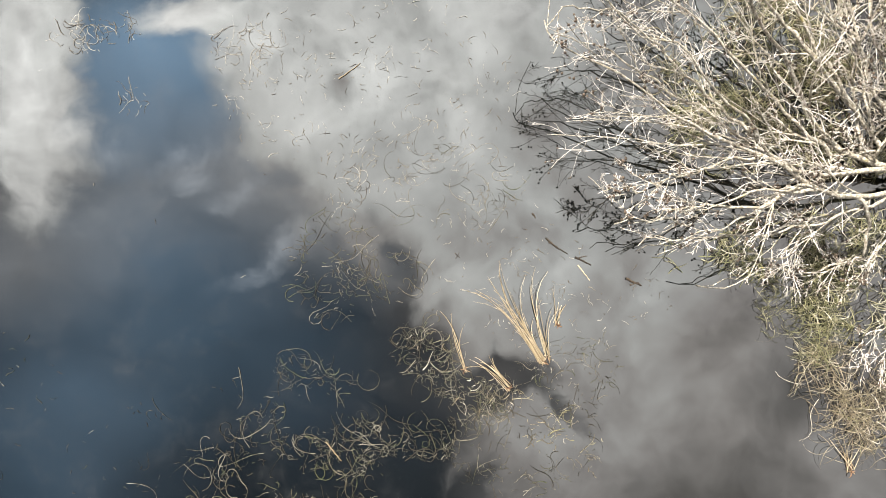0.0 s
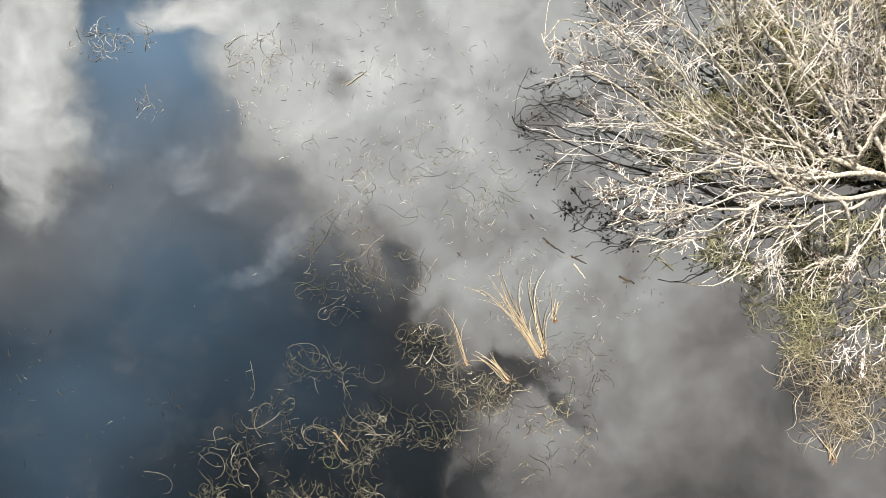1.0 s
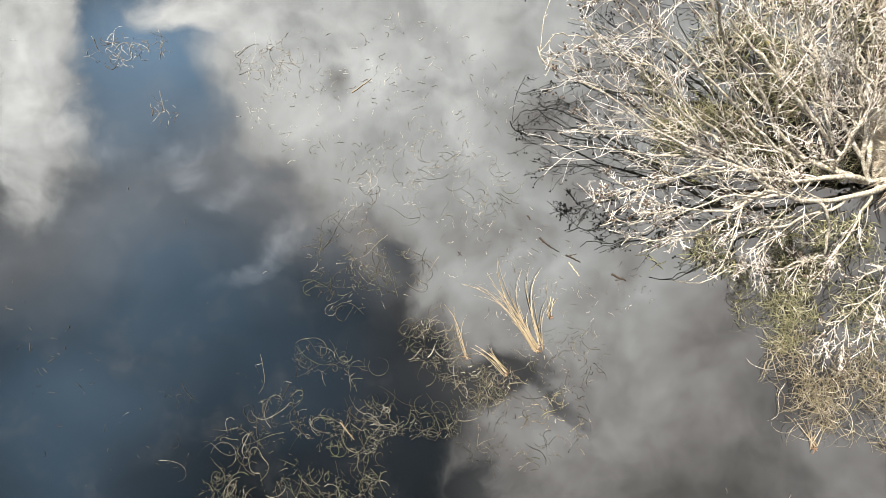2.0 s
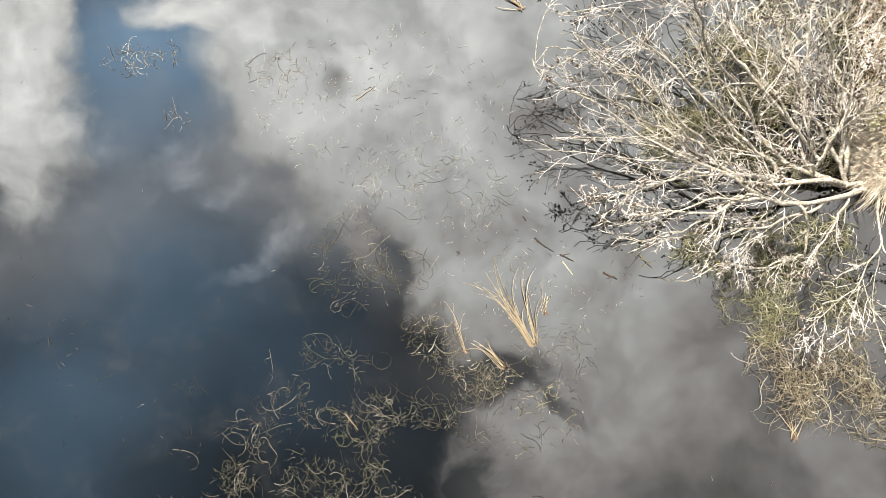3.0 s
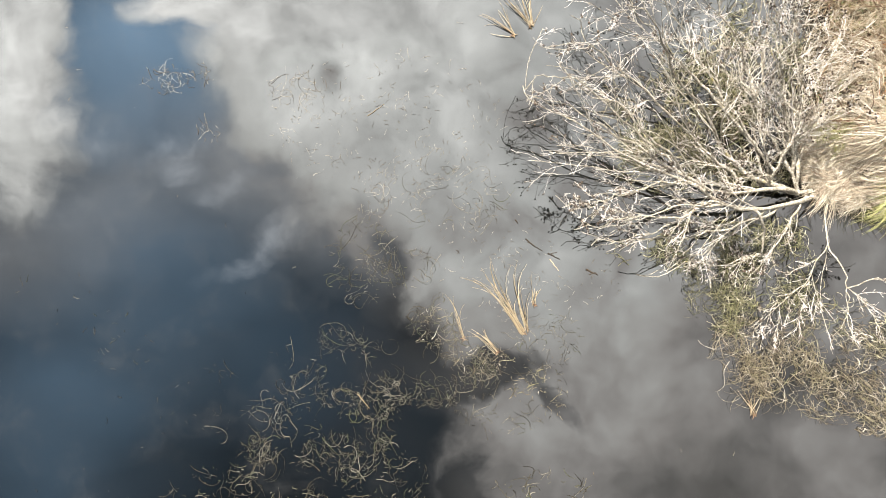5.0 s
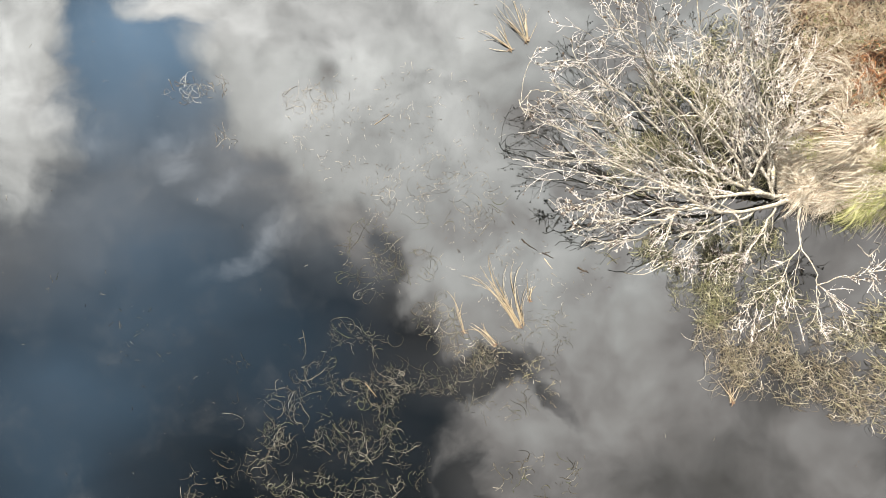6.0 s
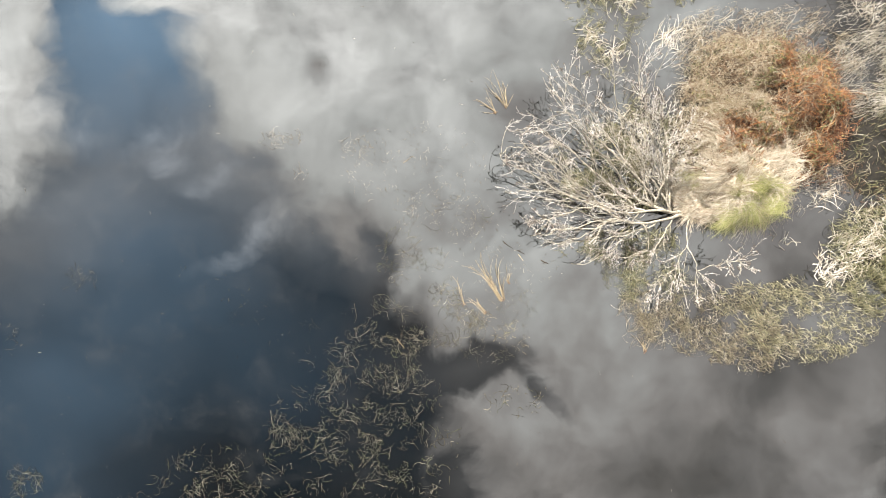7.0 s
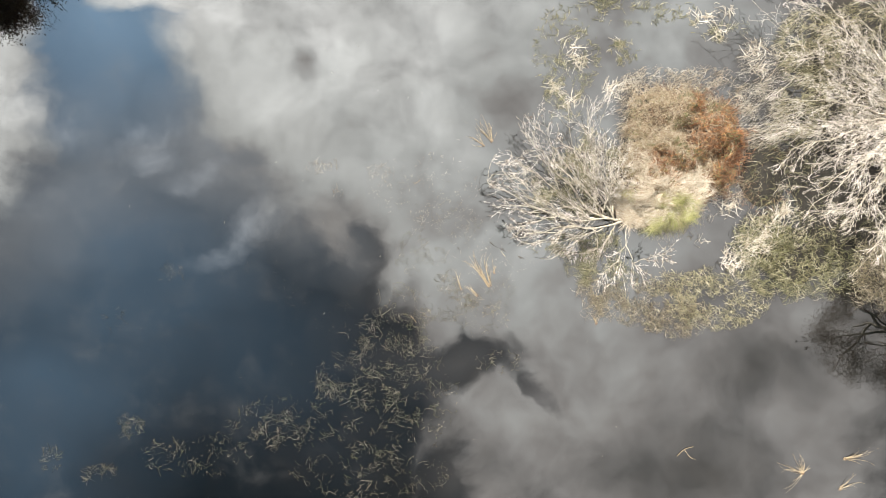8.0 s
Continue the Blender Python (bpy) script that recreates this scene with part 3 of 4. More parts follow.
mat_of("pondweed", [(-3.4, 3.25, 0.5, 0.28, 2), (-2.7, 1.9, 0.4, 0.3, 1), (-1.75, 0.9, 0.25, 0.4, 1), (-1.2, 3.4, 0.2, 0.6, 0.8)],
       64, (0.12, 0.55), (0.2, 3.0), (0.0025, 0.005), MAT_FLECK, "thin pale stems curling on bright water", "pondweed", singles=64, scraps=60, clump=-0.3)
mat_of("leaf_litter", [(-1.56, 2.62, 2.23, 1.29, 3), (-0.01, 1.06, 0.9, 0.6, 1), (-1.3, 1.2, 0.9, 0.6, 0.7), (0.6, -0.4, 1.0, 0.6, 0.5)],
       560, (0.04, 0.19), (0.1, 1.6), (0.0028, 0.0058), MAT_FLECK, "small dead leaf flecks drifting on the pond", "leaf litter", m=6, clump=-0.05)
mat_of("pondweed", [(-0.01, 1.06, 0.8, 0.6, 2), (-0.9, 1.5, 0.9, 0.9, 1)],
       50, (0.2, 0.8), (0.5, 4.0), (0.003, 0.005), MAT_WEED, "thin pale stems in loops on grey water", "pondweed", singles=50, clump=-0.2)
mat_of("pondweed", [(0.3, -2.15, 0.6, 0.28, 2), (-0.6, -1.5, 0.4, 0.35, 1.2), (1.3, -2.6, 0.4, 0.3, 1), (1.9, -3.0, 0.35, 0.3, 0.5), (0.9, -2.3, 0.4, 0.25, 0.8)],
       64, (0.06, 0.38), (0.2, 2.6), (0.003, 0.0065), MAT_RUSH, "bright pale stems strewn across a dark patch of water", "pondweed", singles=64, scraps=80, clump=-0.3)
mat_of("leaf_litter", [(1.0, -0.5, 1.0, 0.9, 3), (2.2, -0.6, 0.9, 0.5, 1), (1.6, -1.6, 0.6, 0.6, 1.5), (0.4, 0.4, 0.9, 0.6, 1)],
       230, (0.02, 0.14), (0.1, 1.6), (0.003, 0.007), MAT_FLECK, "scraps of dead leaf adrift beside dry cattails", "leaf litter", m=6, clump=-0.1)
mat_of("leaf_litter", [(-7.3, -1.9, 1.0, 0.8, 2), (-6.5, -3.2, 1.0, 0.6, 1), (-8.2, -0.6, 0.8, 0.6, 0.6)],
       46, (0.04, 0.2), (0.1, 2.4), (0.0028, 0.006), MAT_WEED, "drab weed scraps drifting on dark blue water", "leaf litter", m=6, clump=-0.3)
mat_of("leaf_litter", [(-9.0, -3.0, 8.0, 6.0, 3), (4.0, -6.0, 6.0, 3.0, 1), (-6.0, 6.0, 7.0, 3.0, 1)],
       140, (0.03, 0.14), (0.1, 1.5), (0.003, 0.006), MAT_FLECK, "lone dead leaf flecks far apart on open water", "leaf litter", m=6, clump=-0.4)

mat_of("rush_mat", [(5.3, -0.8, 0.85, 0.75, 2.5), (5.9, -0.4, 1.0, 0.8, 2.0), (6.9, -1.2, 0.7, 0.6, 0.8)],
       950, (0.15, 0.6), (0.1, 1.9), (0.003, 0.0068), MAT_GREENRUSH, "tangled olive and straw rushes bent over the water", "rushes", lift=0.24, clump=-0.1, singles=300, flow=-2.0, spread=1.2)
mat_of("rush_mat", [(5.7, -1.9, 0.75, 0.7, 2.0), (6.4, -2.2, 0.9, 0.8, 2.0), (5.6, -2.6, 0.45, 0.4, 0.7), (7.0, -2.6, 0.7, 0.5, 0.8)],
       640, (0.2, 0.75), (0.2, 2.3), (0.003, 0.0062), MAT_RUSH, "loose tan rushes with hooked ends over dark water", "rushes", lift=0.22, clump=-0.15, singles=300, flow=-2.0, spread=1.0)
mat_of("rush_mat", [(8.2, -2.5, 1.7, 1.0, 2.2), (9.2, -3.0, 1.4, 0.8, 2.0), (8.0, -1.8, 1.8, 0.8, 0.8)],
       1350, (0.12, 0.44), (0.05, 1.2), (0.004, 0.009), MAT_RUSH, "broad mat of bent tan rushes along open water", "rushes", lift=0.26, clump=-0.2, singles=300, flow=-1.4, spread=1.0)
mat_of("rush_mat", [(10.9, -2.2, 2.1, 1.25, 4.6), (9.4, -1.7, 1.5, 0.6, 1.4)],
       1650, (0.12, 0.44), (0.05, 1.2), (0.0045, 0.0095), MAT_PALERUSH, "thick mat of pale yellow-green rushes in shallow water", "rushes", lift=0.28, clump=-0.3, singles=300, flow=-1.3, spread=1.0)
mat_of("rush_mat", [(14.0, -0.9, 2.0, 1.3, 2.4), (12.8, 0.2, 1.2, 1.0, 1.5), (15.25, 2.0, 3.0, 4.0, 4), (17.0, 0.5, 1.7, 1.4, 1.2)],
       3800, (0.2, 0.75), (0.05, 1.6), (0.006, 0.011), MAT_GREENRUSH, "dense green-brown rushes flattened under bare trees", "rushes", lift=0.45, clump=-0.25)
mat_of("rush_mat", [(4.6, 2.6, 1.5, 1.3, 3), (3.8, 1.9, 0.9, 0.7, 1), (5.6, 3.6, 1.2, 1.2, 2), (5.6, 1.8, 1.0, 0.7, 1)],
       1700, (0.15, 0.6), (0.05, 2.2), (0.004, 0.008), MAT_GREENRUSH, "olive rush stems matted under the leaning tree", "rushes", lift=0.16, clump=0.1, singles=300)
mat_of("rush_mat", [(4.5, 8.2, 1.3, 1.9, 2.4), (7.4, 10.0, 2.4, 0.6, 1.8), (6.9, 8.2, 0.6, 0.5, 0.7), (4.4, 6.2, 0.8, 0.9, 1), (11.0, 9.3, 1.2, 0.6, 1)],
       1700, (0.10, 0.4), (0.05, 1.6), (0.005, 0.010), MAT_GREENRUSH, "patchy olive weed and rush on shallow water", "rushes", lift=0.08, clump=0.1)
mat_of("rush_mat", [(4.4, 2.9, 1.6, 1.2, 2), (5.4, 2.2, 1.2, 1.2, 2), (5.2, 4.0, 1.2, 1.0, 1)],
       700, (0.15, 0.55), (0.05, 1.8), (0.004, 0.009), MAT_RUSH, "yellowed rush stems lying under bare branches", "rushes", lift=0.22, clump=0.05, singles=200)
mat_of("rush_mat", [(4.6, 0.1, 0.9, 0.45, 2), (5.8, 0.3, 0.9, 0.5, 2), (3.6, 0.1, 0.6, 0.35, 0.7)],
       520, (0.15, 0.5), (0.05, 1.8), (0.004, 0.008), MAT_GREENRUSH, "thin olive rush stems below low branches", "rushes", lift=0.15, clump=0.0, singles=200)
# dark strands added in place of the black twig reflections and shade under the alder
mat_of("dark_litter", [(4.2, 2.0, 1.7, 1.0, 3), (5.6, 1.5, 1.2, 0.9, 2), (5.4, 3.4, 1.3, 1.3, 2), (6.2, 4.4, 0.8, 1.2, 1)],
       600, (0.05, 0.35), (0.05, 1.8), (0.003, 0.008), MAT_DEADWOOD, "black-brown fallen twigs and litter under the tree", "leaf litter", m=6, lift=0.03, clump=0.05)
mat_of("dark_litter", [(12.9, 3.0, 1.1, 2.0, 3), (11.9, 2.3, 0.8, 0.5, 1)],
       500, (0.08, 0.4), (0.05, 1.6), (0.004, 0.009), MAT_CANE, "brown rotting stems on dark mud", "leaf litter", m=7, lift=0.12, clump=-0.2)
mat_of("rush_mat", [(14.73, 8.27, 1.3, 1.6, 3), (16.90, 7.80, 1.6, 2.4, 4), (14.50, 5.90, 1.0, 1.2, 1.5)],
       3000, (0.2, 0.7), (0.05, 2.0), (0.004, 0.010), MAT_PALERUSH, "tangled pale dead rushes under the broad alder", "rushes", lift=0.6, clump=-0.15)
mat_of("dry_grass", [(7.35, 4.6, 0.5, 1.7, 3), (9.2, 7.0, 2.0, 0.4, 2), (11.4, 2.6, 0.5, 0.9, 1.5), (10.6, 1.6, 0.8, 0.4, 1)],
       520, (0.2, 0.6), (0.05, 1.0), (0.004, 0.008), MAT_REED, "skirt of bleached dead grass round the bramble", "grass", lift=0.4, clump=-0.3)
mat_of("dry_grass", [(7.2, 4.9, 0.6, 1.9, 3), (8.2, 6.9, 1.4, 0.6, 2), (10.4, 7.1, 1.2, 0.4, 1), (7.5, 3.2, 0.6, 0.6, 1), (11.9, 5.6, 0.5, 1.2, 1)],
       1300, (0.15, 0.55), (0.05, 1.4), (0.0025, 0.006), MAT_DRYSTEM, "ragged fringe of thin tan grass at the bramble's foot", "grass", lift=0.6, clump=-0.2)
mat_of("dry_grass", [(12.6, 5.5, 1.1, 1.3, 3), (13.6, 5.4, 1.2, 1.0, 1), (12.6, 7.6, 0.8, 1.0, 1)],
       1000, (0.25, 0.7), (0.05, 1.2), (0.003, 0.006), MAT_REED, "fine pale dead grass between bramble and alder", "grass", lift=0.7, clump=-0.2)


# ---- trees ----
def sprouts(lines, radii, per, length, spread, rise, m, shrink, start=0.12, wander=0.17, least=0.004):
    """Side shoots off every line: per is their number, length a range relative to the parent's length, spread in degrees."""
    new_lines, new_r, owner = [], [], []
    for which, (ln, rd) in enumerate(zip(lines, radii)):
        mm = len(ln)
        total = np.linalg.norm(np.diff(ln, axis=0), axis=1).sum()
        for _ in range(rng.poisson(per if np.isscalar(per) else per[which])):
            s = rng.uniform(start, 0.98) * (mm - 1)
            i = min(int(s), mm - 2)
            f = s - i
            p, r = ln[i] * (1 - f) + ln[i + 1] * f, rd[i] * (1 - f) + rd[i + 1] * f
            d = ln[i + 1] - ln[i]
            d = d / (np.linalg.norm(d) + 1e-9)
            side = np.cross(d, rng.normal(0, 1, 3))
            side /= np.linalg.norm(side) + 1e-9
            a = radians(rng.uniform(*spread))
            v = d * math.cos(a) + side * math.sin(a)
            v[2] = v[2] * 0.7 + rise
            v /= np.linalg.norm(v)
            L = total * rng.uniform(*length) * (1.15 - 0.5 * s / (mm - 1))
            bend = rng.normal(0, 0.22, 3) + d * 0.25
            pts = [p]
            for k in range(m - 1):
                v = v + bend / (m - 1) + rng.normal(0, wander, 3)
                v /= np.linalg.norm(v)
                q = pts[-1] + v * L / (m - 1)
                q[2] = max(q[2], 0.03)
                pts.append(q)
            new_lines.append(pts)
            owner.append(which)
            new_r.append(np.maximum(r * shrink * np.linspace(1, 0.35, m), least) * rng.uniform(0.78, 1.3, m))
    return np.array(new_lines), np.array(new_r), owner


def bare_tree(name, x, y, z, limbs, label, per=(9, 6, 5), bud_share=0.25, group="", crown=99.0, free=-99.0):
    """limbs: (points, radius at the foot, radius at the tip[, how thickly branched])."""
    tree = thing(name, x, y, z, label, "tree", group)
    foot = np.array((x, y, z))
    lines0 = [smooth_line(limb[0], 24) - foot for limb in limbs]
    for ln in lines0:
        sway = rng.normal(0, 0.028, (len(ln) + 4, 3))
        ln[1:] += (sway[:-4] + sway[1:-3] + sway[2:-2])[:len(ln) - 1] * np.linspace(0.6, 1.3, len(ln) - 1)[:, None]
    for k in range(1, len(lines0)):        # every limb grows out of the nearest one before it
        before = np.concatenate(lines0[:k])
        gap = before[np.argmin(np.linalg.norm(before - lines0[k][0], axis=1))] - lines0[k][0]
        if np.linalg.norm(gap) < 0.6:
            lines0[k] = lines0[k] + gap * np.linspace(1, 0, len(lines0[k]))[:, None] ** 2
    rad0 = [(b + (a - b) * np.linspace(1, 0, 24) ** 1.5) * rng.uniform(0.82, 1.18, 24) for a, b in (limb[1:3] for limb in limbs)]
    wood, thick = [], [per[0] * (limb[3] if len(limb) > 3 else 1.0) for limb in limbs]
    for ln, rd in zip(lines0, rad0):
        wood.append(part("limb", tubes("limb", [([ln], [rd])], MAT_BARK, 8), tree))
    def inside(lines):
        """Within the crown's uneven outline, and clear of the open water beside it."""
        end = lines[:, -1, :2]
        turn = np.arctan2(end[:, 1], end[:, 0])
        near = np.linalg.norm(end, axis=1) < crown * (1 + 0.05 * np.sin(turn * 9) + 0.04 * np.sin(turn * 23 + 1)) + rng.normal(0, 0.12, len(lines))
        return near & (end[:, 1] + 0.62 * end[:, 0] > free + rng.normal(0, 0.12, len(lines)))

    ln1, r1, owner = sprouts(lines0, rad0, thick, (0.18, 0.48), (14, 46), 0.06, 10, 0.44, 0.08, 0.09, 0.0048)
    keep = inside(ln1)
    ln1, r1, owner = ln1[keep], r1[keep], np.array(owner)[keep]
    ln2, r2, _ = sprouts(ln1, r1, per[1], (0.22, 0.5), (20, 58), 0.04, 7, 0.6, 0.12, 0.15, 0.0036)
    keep = inside(ln2)
    ln2, r2 = ln2[keep], r2[keep]
    ln3, r3, _ = sprouts(ln2, r2, per[2], (0.2, 0.5), (25, 75), 0.03, 5, 0.75, 0.1, 0.2, 0.0025)
    keep = inside(ln3)
    ln3, r3 = ln3[keep], r3[keep]
    sp1, q1, _ = sprouts(ln1, r1, 8, (0.05, 0.15), (30, 70), 0.10, 4, 0.35, 0.1, 0.18, 0.0022)
    sp2, q2, _ = sprouts(ln2, r2, 3, (0.12, 0.3), (30, 70), 0.08, 4, 0.45, 0.1, 0.2, 0.0020)
    for ln, rd, k in zip(ln1, r1, owner):
        part("branch", tubes("branch", [([ln], [rd])], MAT_BARK, 5), wood[k])
    tagged(part("twig_spray", tubes("twig_spray", [(ln2, r2), (ln3, r3), (sp1, q1), (sp2, q2)], MAT_TWIG, 3), tree, "fine bare pale twigs"), kind="stuff")
    ends = np.concatenate([ln3[:, -1], ln3[:, 2], ln2[:, -1], ln2[:, 3]])
    ends = ends[rng.uniform(size=len(ends)) < bud_share]
    ends = np.concatenate([ends, ends[::2] + rng.normal(0, 0.022, ends[::2].shape)])
    along = rng.normal(0, 1, (len(ends), 3))
    along /= np.linalg.norm(along, axis=1, keepdims=True)
    s = np.array([-1, -0.4, 0.4, 1]) * 1.3
    bl = ends[:, None, :] + along[:, None, :] * s[None, :, None] * 0.014
    br = np.tile(np.array([0.003, 0.014, 0.013, 0.003]), (len(ends), 1)) * rng.uniform(0.8, 1.5, (len(ends), 1))
    tagged(part("cone_scatter", tubes("cone_scatter", [(bl, br)], MAT_BUD, 4), tree, "small dark alder cones"), kind="stuff")
    return tree


LA = [(6.66, 1.03, 0.3), (6.0, 0.86, 0.7), (5.22, 0.78, 0.95), (4.45, 0.96, 1.15), (3.66, 1.34, 1.45), (2.94, 1.64, 1.65), (2.27, 1.92, 1.9), (1.71, 2.25, 2.15), (1.22, 2.44, 2.4), (0.95, 2.71, 2.6)]
LB = [(6.66, 1.18, 0.3), (5.92, 1.15, 0.6), (4.99, 1.11, 0.75), (4.33, 1.16, 1.0), (3.72, 1.52, 1.4), (3.15, 1.94, 1.8), (2.55, 2.34, 2.1), (2.07, 2.68, 2.4), (1.64, 3.07, 2.7)]
LC = [(6.46, 1.38, 0.3), (5.86, 1.57, 0.35), (5.25, 1.81, 0.4), (4.87, 2.13, 0.5), (4.37, 2.67, 0.9), (3.73, 2.98, 1.6), (3.23, 3.24, 2.4), (2.76, 3.58, 3.0), (2.37, 3.75, 3.3)]
LD = [(6.34, 1.47, 0.35), (5.78, 1.74, 0.5), (5.43, 2.55, 0.8), (5.09, 3.24, 1.3), (4.46, 3.83, 1.9), (4.07, 4.13, 2.4)]
LE = [(6.5, 1.46, 0.4), (6.03, 2.33, 0.9), (5.52, 3.09, 1.5), (5.11, 3.75, 2.1), (4.77, 4.27, 2.6)]
LF = [(6.6, 1.56, 0.4), (6.16, 2.5, 1.0), (5.67, 3.38, 1.7), (5.49, 4.16, 2.3)]
LG = [(4.65, 0.92, 1.1), (4.25, 0.87, 1.2), (3.67, 0.54, 1.3), (3.01, 0.31, 1.4), (2.19, 0.07, 1.5)]
LH = [(5.27, 0.78, 0.95), (4.52, 0.89, 1.2), (3.72, 0.79, 1.4), (2.98, 0.64, 1.5), (2.3, 0.51, 1.6)]
LH2 = [(3.81, 1.3, 1.4), (3.13, 1.14, 1.6), (2.46, 0.95, 1.8), (2.01, 0.85, 1.9)]
LI = [(5.34, 0.75, 0.9), (5.65, 0.29, 0.6), (5.71, 0.0, 0.35), (4.96, -0.22, 0.4), (4.15, -0.3, 0.5), (3.35, -0.46, 0.6)]
LJ = [(7.11, 1.07, 0.15), (6.8, 0.23, 0.7), (6.99, -0.6, 1.0), (6.94, -1.17, 0.9), (6.79, -1.89, 0.7)]
LK = [(6.99, -0.58, 1.0), (7.47, -0.42, 1.3), (7.8, -0.3, 1.7), (8.28, -0.64, 1.9)]
LL = [(6.8, 0.26, 0.7), (6.29, -0.63, 0.5), (5.94, -1.08, 0.3), (5.64, -1.54, 0.06)]
N1 = [(6.46, 1.67, 0.4), (5.58, 3.0, 1.0), (5.05, 4.33, 1.7), (4.77, 5.44, 2.3)]
N2 = [(6.17, 1.67, 0.4), (5.24, 2.72, 1.0), (4.46, 3.94, 1.7), (3.88, 5.06, 2.3)]
N3 = [(5.85, 1.66, 0.5), (4.65, 2.84, 1.1), (3.64, 3.91, 1.8), (2.97, 4.65, 2.4)]
N4 = [(5.24, 2.0, 0.6), (4.05, 3.08, 1.3), (2.93, 3.86, 2.0), (2.19, 4.5, 2.5)]
N5 = [(5.03, 1.77, 0.8), (3.61, 2.66, 1.4), (2.27, 3.45, 2.1), (1.69, 3.74, 2.5)]
N6 = [(3.94, 1.59, 1.2), (2.74, 2.34, 1.7), (1.74, 2.92, 2.2), (0.93, 2.72, 2.6)]
N7 = [(6.32, 1.67, 0.4), (6.11, 3.02, 0.9), (5.76, 4.41, 1.4), (5.4, 5.23, 1.8)]
N8 = [(4.56, 1.26, 1.0), (3.19, 1.83, 1.5), (2.03, 2.37, 2.0), (1.07, 2.55, 2.5)]
S1 = [(5.8, 0.79, 0.8), (5.11, 0.49, 0.8), (4.27, 0.34, 0.9), (3.25, 0.24, 1.0), (2.34, 0.16, 1.1)]
S2 = [(5.58, 0.81, 0.85), (4.99, 0.29, 0.6), (4.22, -0.12, 0.5), (3.52, -0.43, 0.45)]
S3 = [(4.58, 0.97, 1.1), (3.64, 0.71, 1.3), (2.75, 0.56, 1.4), (2.06, 0.32, 1.5)]
S4 = [(6.46, 0.71, 0.5), (6.01, 0.09, 0.4), (5.31, -0.22, 0.35)]
T1 = [(6.05, 1.71, 0.02), (6.14, 2.48, 0.90), (5.86, 2.76, 1.20), (5.39, 3.36, 1.60), (5.10, 3.73, 1.90), (4.91, 4.07, 2.20)]
T2 = [(5.41, 3.32, 1.60), (5.96, 3.29, 1.90), (6.55, 3.12, 2.20)]
T3 = [(5.73, 3.00, 1.30), (6.32, 2.80, 1.60), (6.72, 2.52, 1.90)]
T4 = [(6.00, 1.71, 0.02), (5.65, 2.18, 0.60), (5.30, 2.66, 1.00), (4.60, 3.11, 1.50), (3.85, 3.65, 2.00)]
T5 = [(6.05, 1.77, 0.02), (6.10, 2.18, 0.60), (6.01, 2.83, 1.10), (5.81, 3.39, 1.50), (5.68, 3.96, 2.00)]
T6 = [(6.03, 1.68, 0.02), (5.65, 1.53, 0.50), (5.15, 1.41, 0.70), (4.66, 1.14, 0.90)]
root = [(7.3, 1.25, 0.0), (7.0, 1.15, 0.22), (6.6, 1.1, 0.35)]
bare_tree("alder_tree", 7.2, 1.2, 0.1,
          [(root, 0.055, 0.042, 0.2), (LA, 0.05, 0.008), (LB, 0.047, 0.008), (LC, 0.062, 0.009), (LD, 0.04, 0.006), (LE, 0.04, 0.006), (LF, 0.035, 0.006),
           (LG, 0.026, 0.006), (LH, 0.028, 0.006), (LH2, 0.024, 0.006), (LI, 0.03, 0.008, 0.6), (LJ, 0.021, 0.004, 0.8), (LK, 0.012, 0.004, 1.2), (LL, 0.012, 0.004, 0.7),
           (S1, 0.03, 0.007), (S2, 0.03, 0.007), (S3, 0.028, 0.007), (S4, 0.026, 0.006),
           (T1, 0.032, 0.007, 0.7), (T2, 0.016, 0.005, 0.5), (T3, 0.018, 0.005, 0.5), (T4, 0.022, 0.006, 0.7), (T5, 0.02, 0.005, 0.7), (T6, 0.02, 0.006, 1.0),
           (N1, 0.035, 0.006), (N2, 0.035, 0.006), (N3, 0.032, 0.006), (N4, 0.035, 0.006), (N5, 0.032, 0.006), (N6, 0.026, 0.006), (N7, 0.03, 0.006), (N8, 0.03, 0.006)],
          "leafless grey-white lichened alder leaning over the water", per=(10, 4.3, 3.2), bud_share=0.19, crown=6.3, free=-4.0)

east = [[(18.9, 5.3, 0.2), (16.6, 5.5, 1.3), (14.3, 5.7, 2.1), (12.2, 5.7, 2.6)], [(18.9, 5.4, 0.2), (16.8, 6.4, 1.4), (14.4, 7.2, 2.3), (12.4, 7.8, 2.8)],
        [(18.9, 5.5, 0.2), (17.1, 7.0, 1.6), (14.9, 8.5, 2.6), (13.2, 9.5, 3.0)], [(19.0, 5.6, 0.2), (17.9, 7.6, 1.8), (16.4, 9.5, 2.8), (15.2, 10.8, 3.3)],
        [(18.9, 5.2, 0.2), (16.8, 4.9, 1.1), (14.6, 4.3, 1.7), (12.8, 3.9, 2.0)], [(18.9, 5.1, 0.2), (17.0, 4.0, 1.2), (15.2, 2.9, 1.7), (13.7, 2.2, 2.0)]]
east2 = [[(18.9, 5.0, 0.2), (17.6, 3.3, 1.2), (16.2, 1.9, 1.7), (15.0, 0.9, 1.9)], [(19.0, 5.0, 0.2), (18.2, 3.0, 1.3), (17.3, 1.4, 1.8), (16.5, 0.2, 2.0)],
         [(19.0, 5.0, 0.2), (18.8, 3.0, 1.2), (18.4, 1.2, 1.7), (17.9, -0.2, 1.9)], [(18.9, 5.25, 0.2), (17.0, 5.2, 0.8), (15.2, 5.0, 1.2), (13.6, 4.9, 1.5)]]
spokes = []
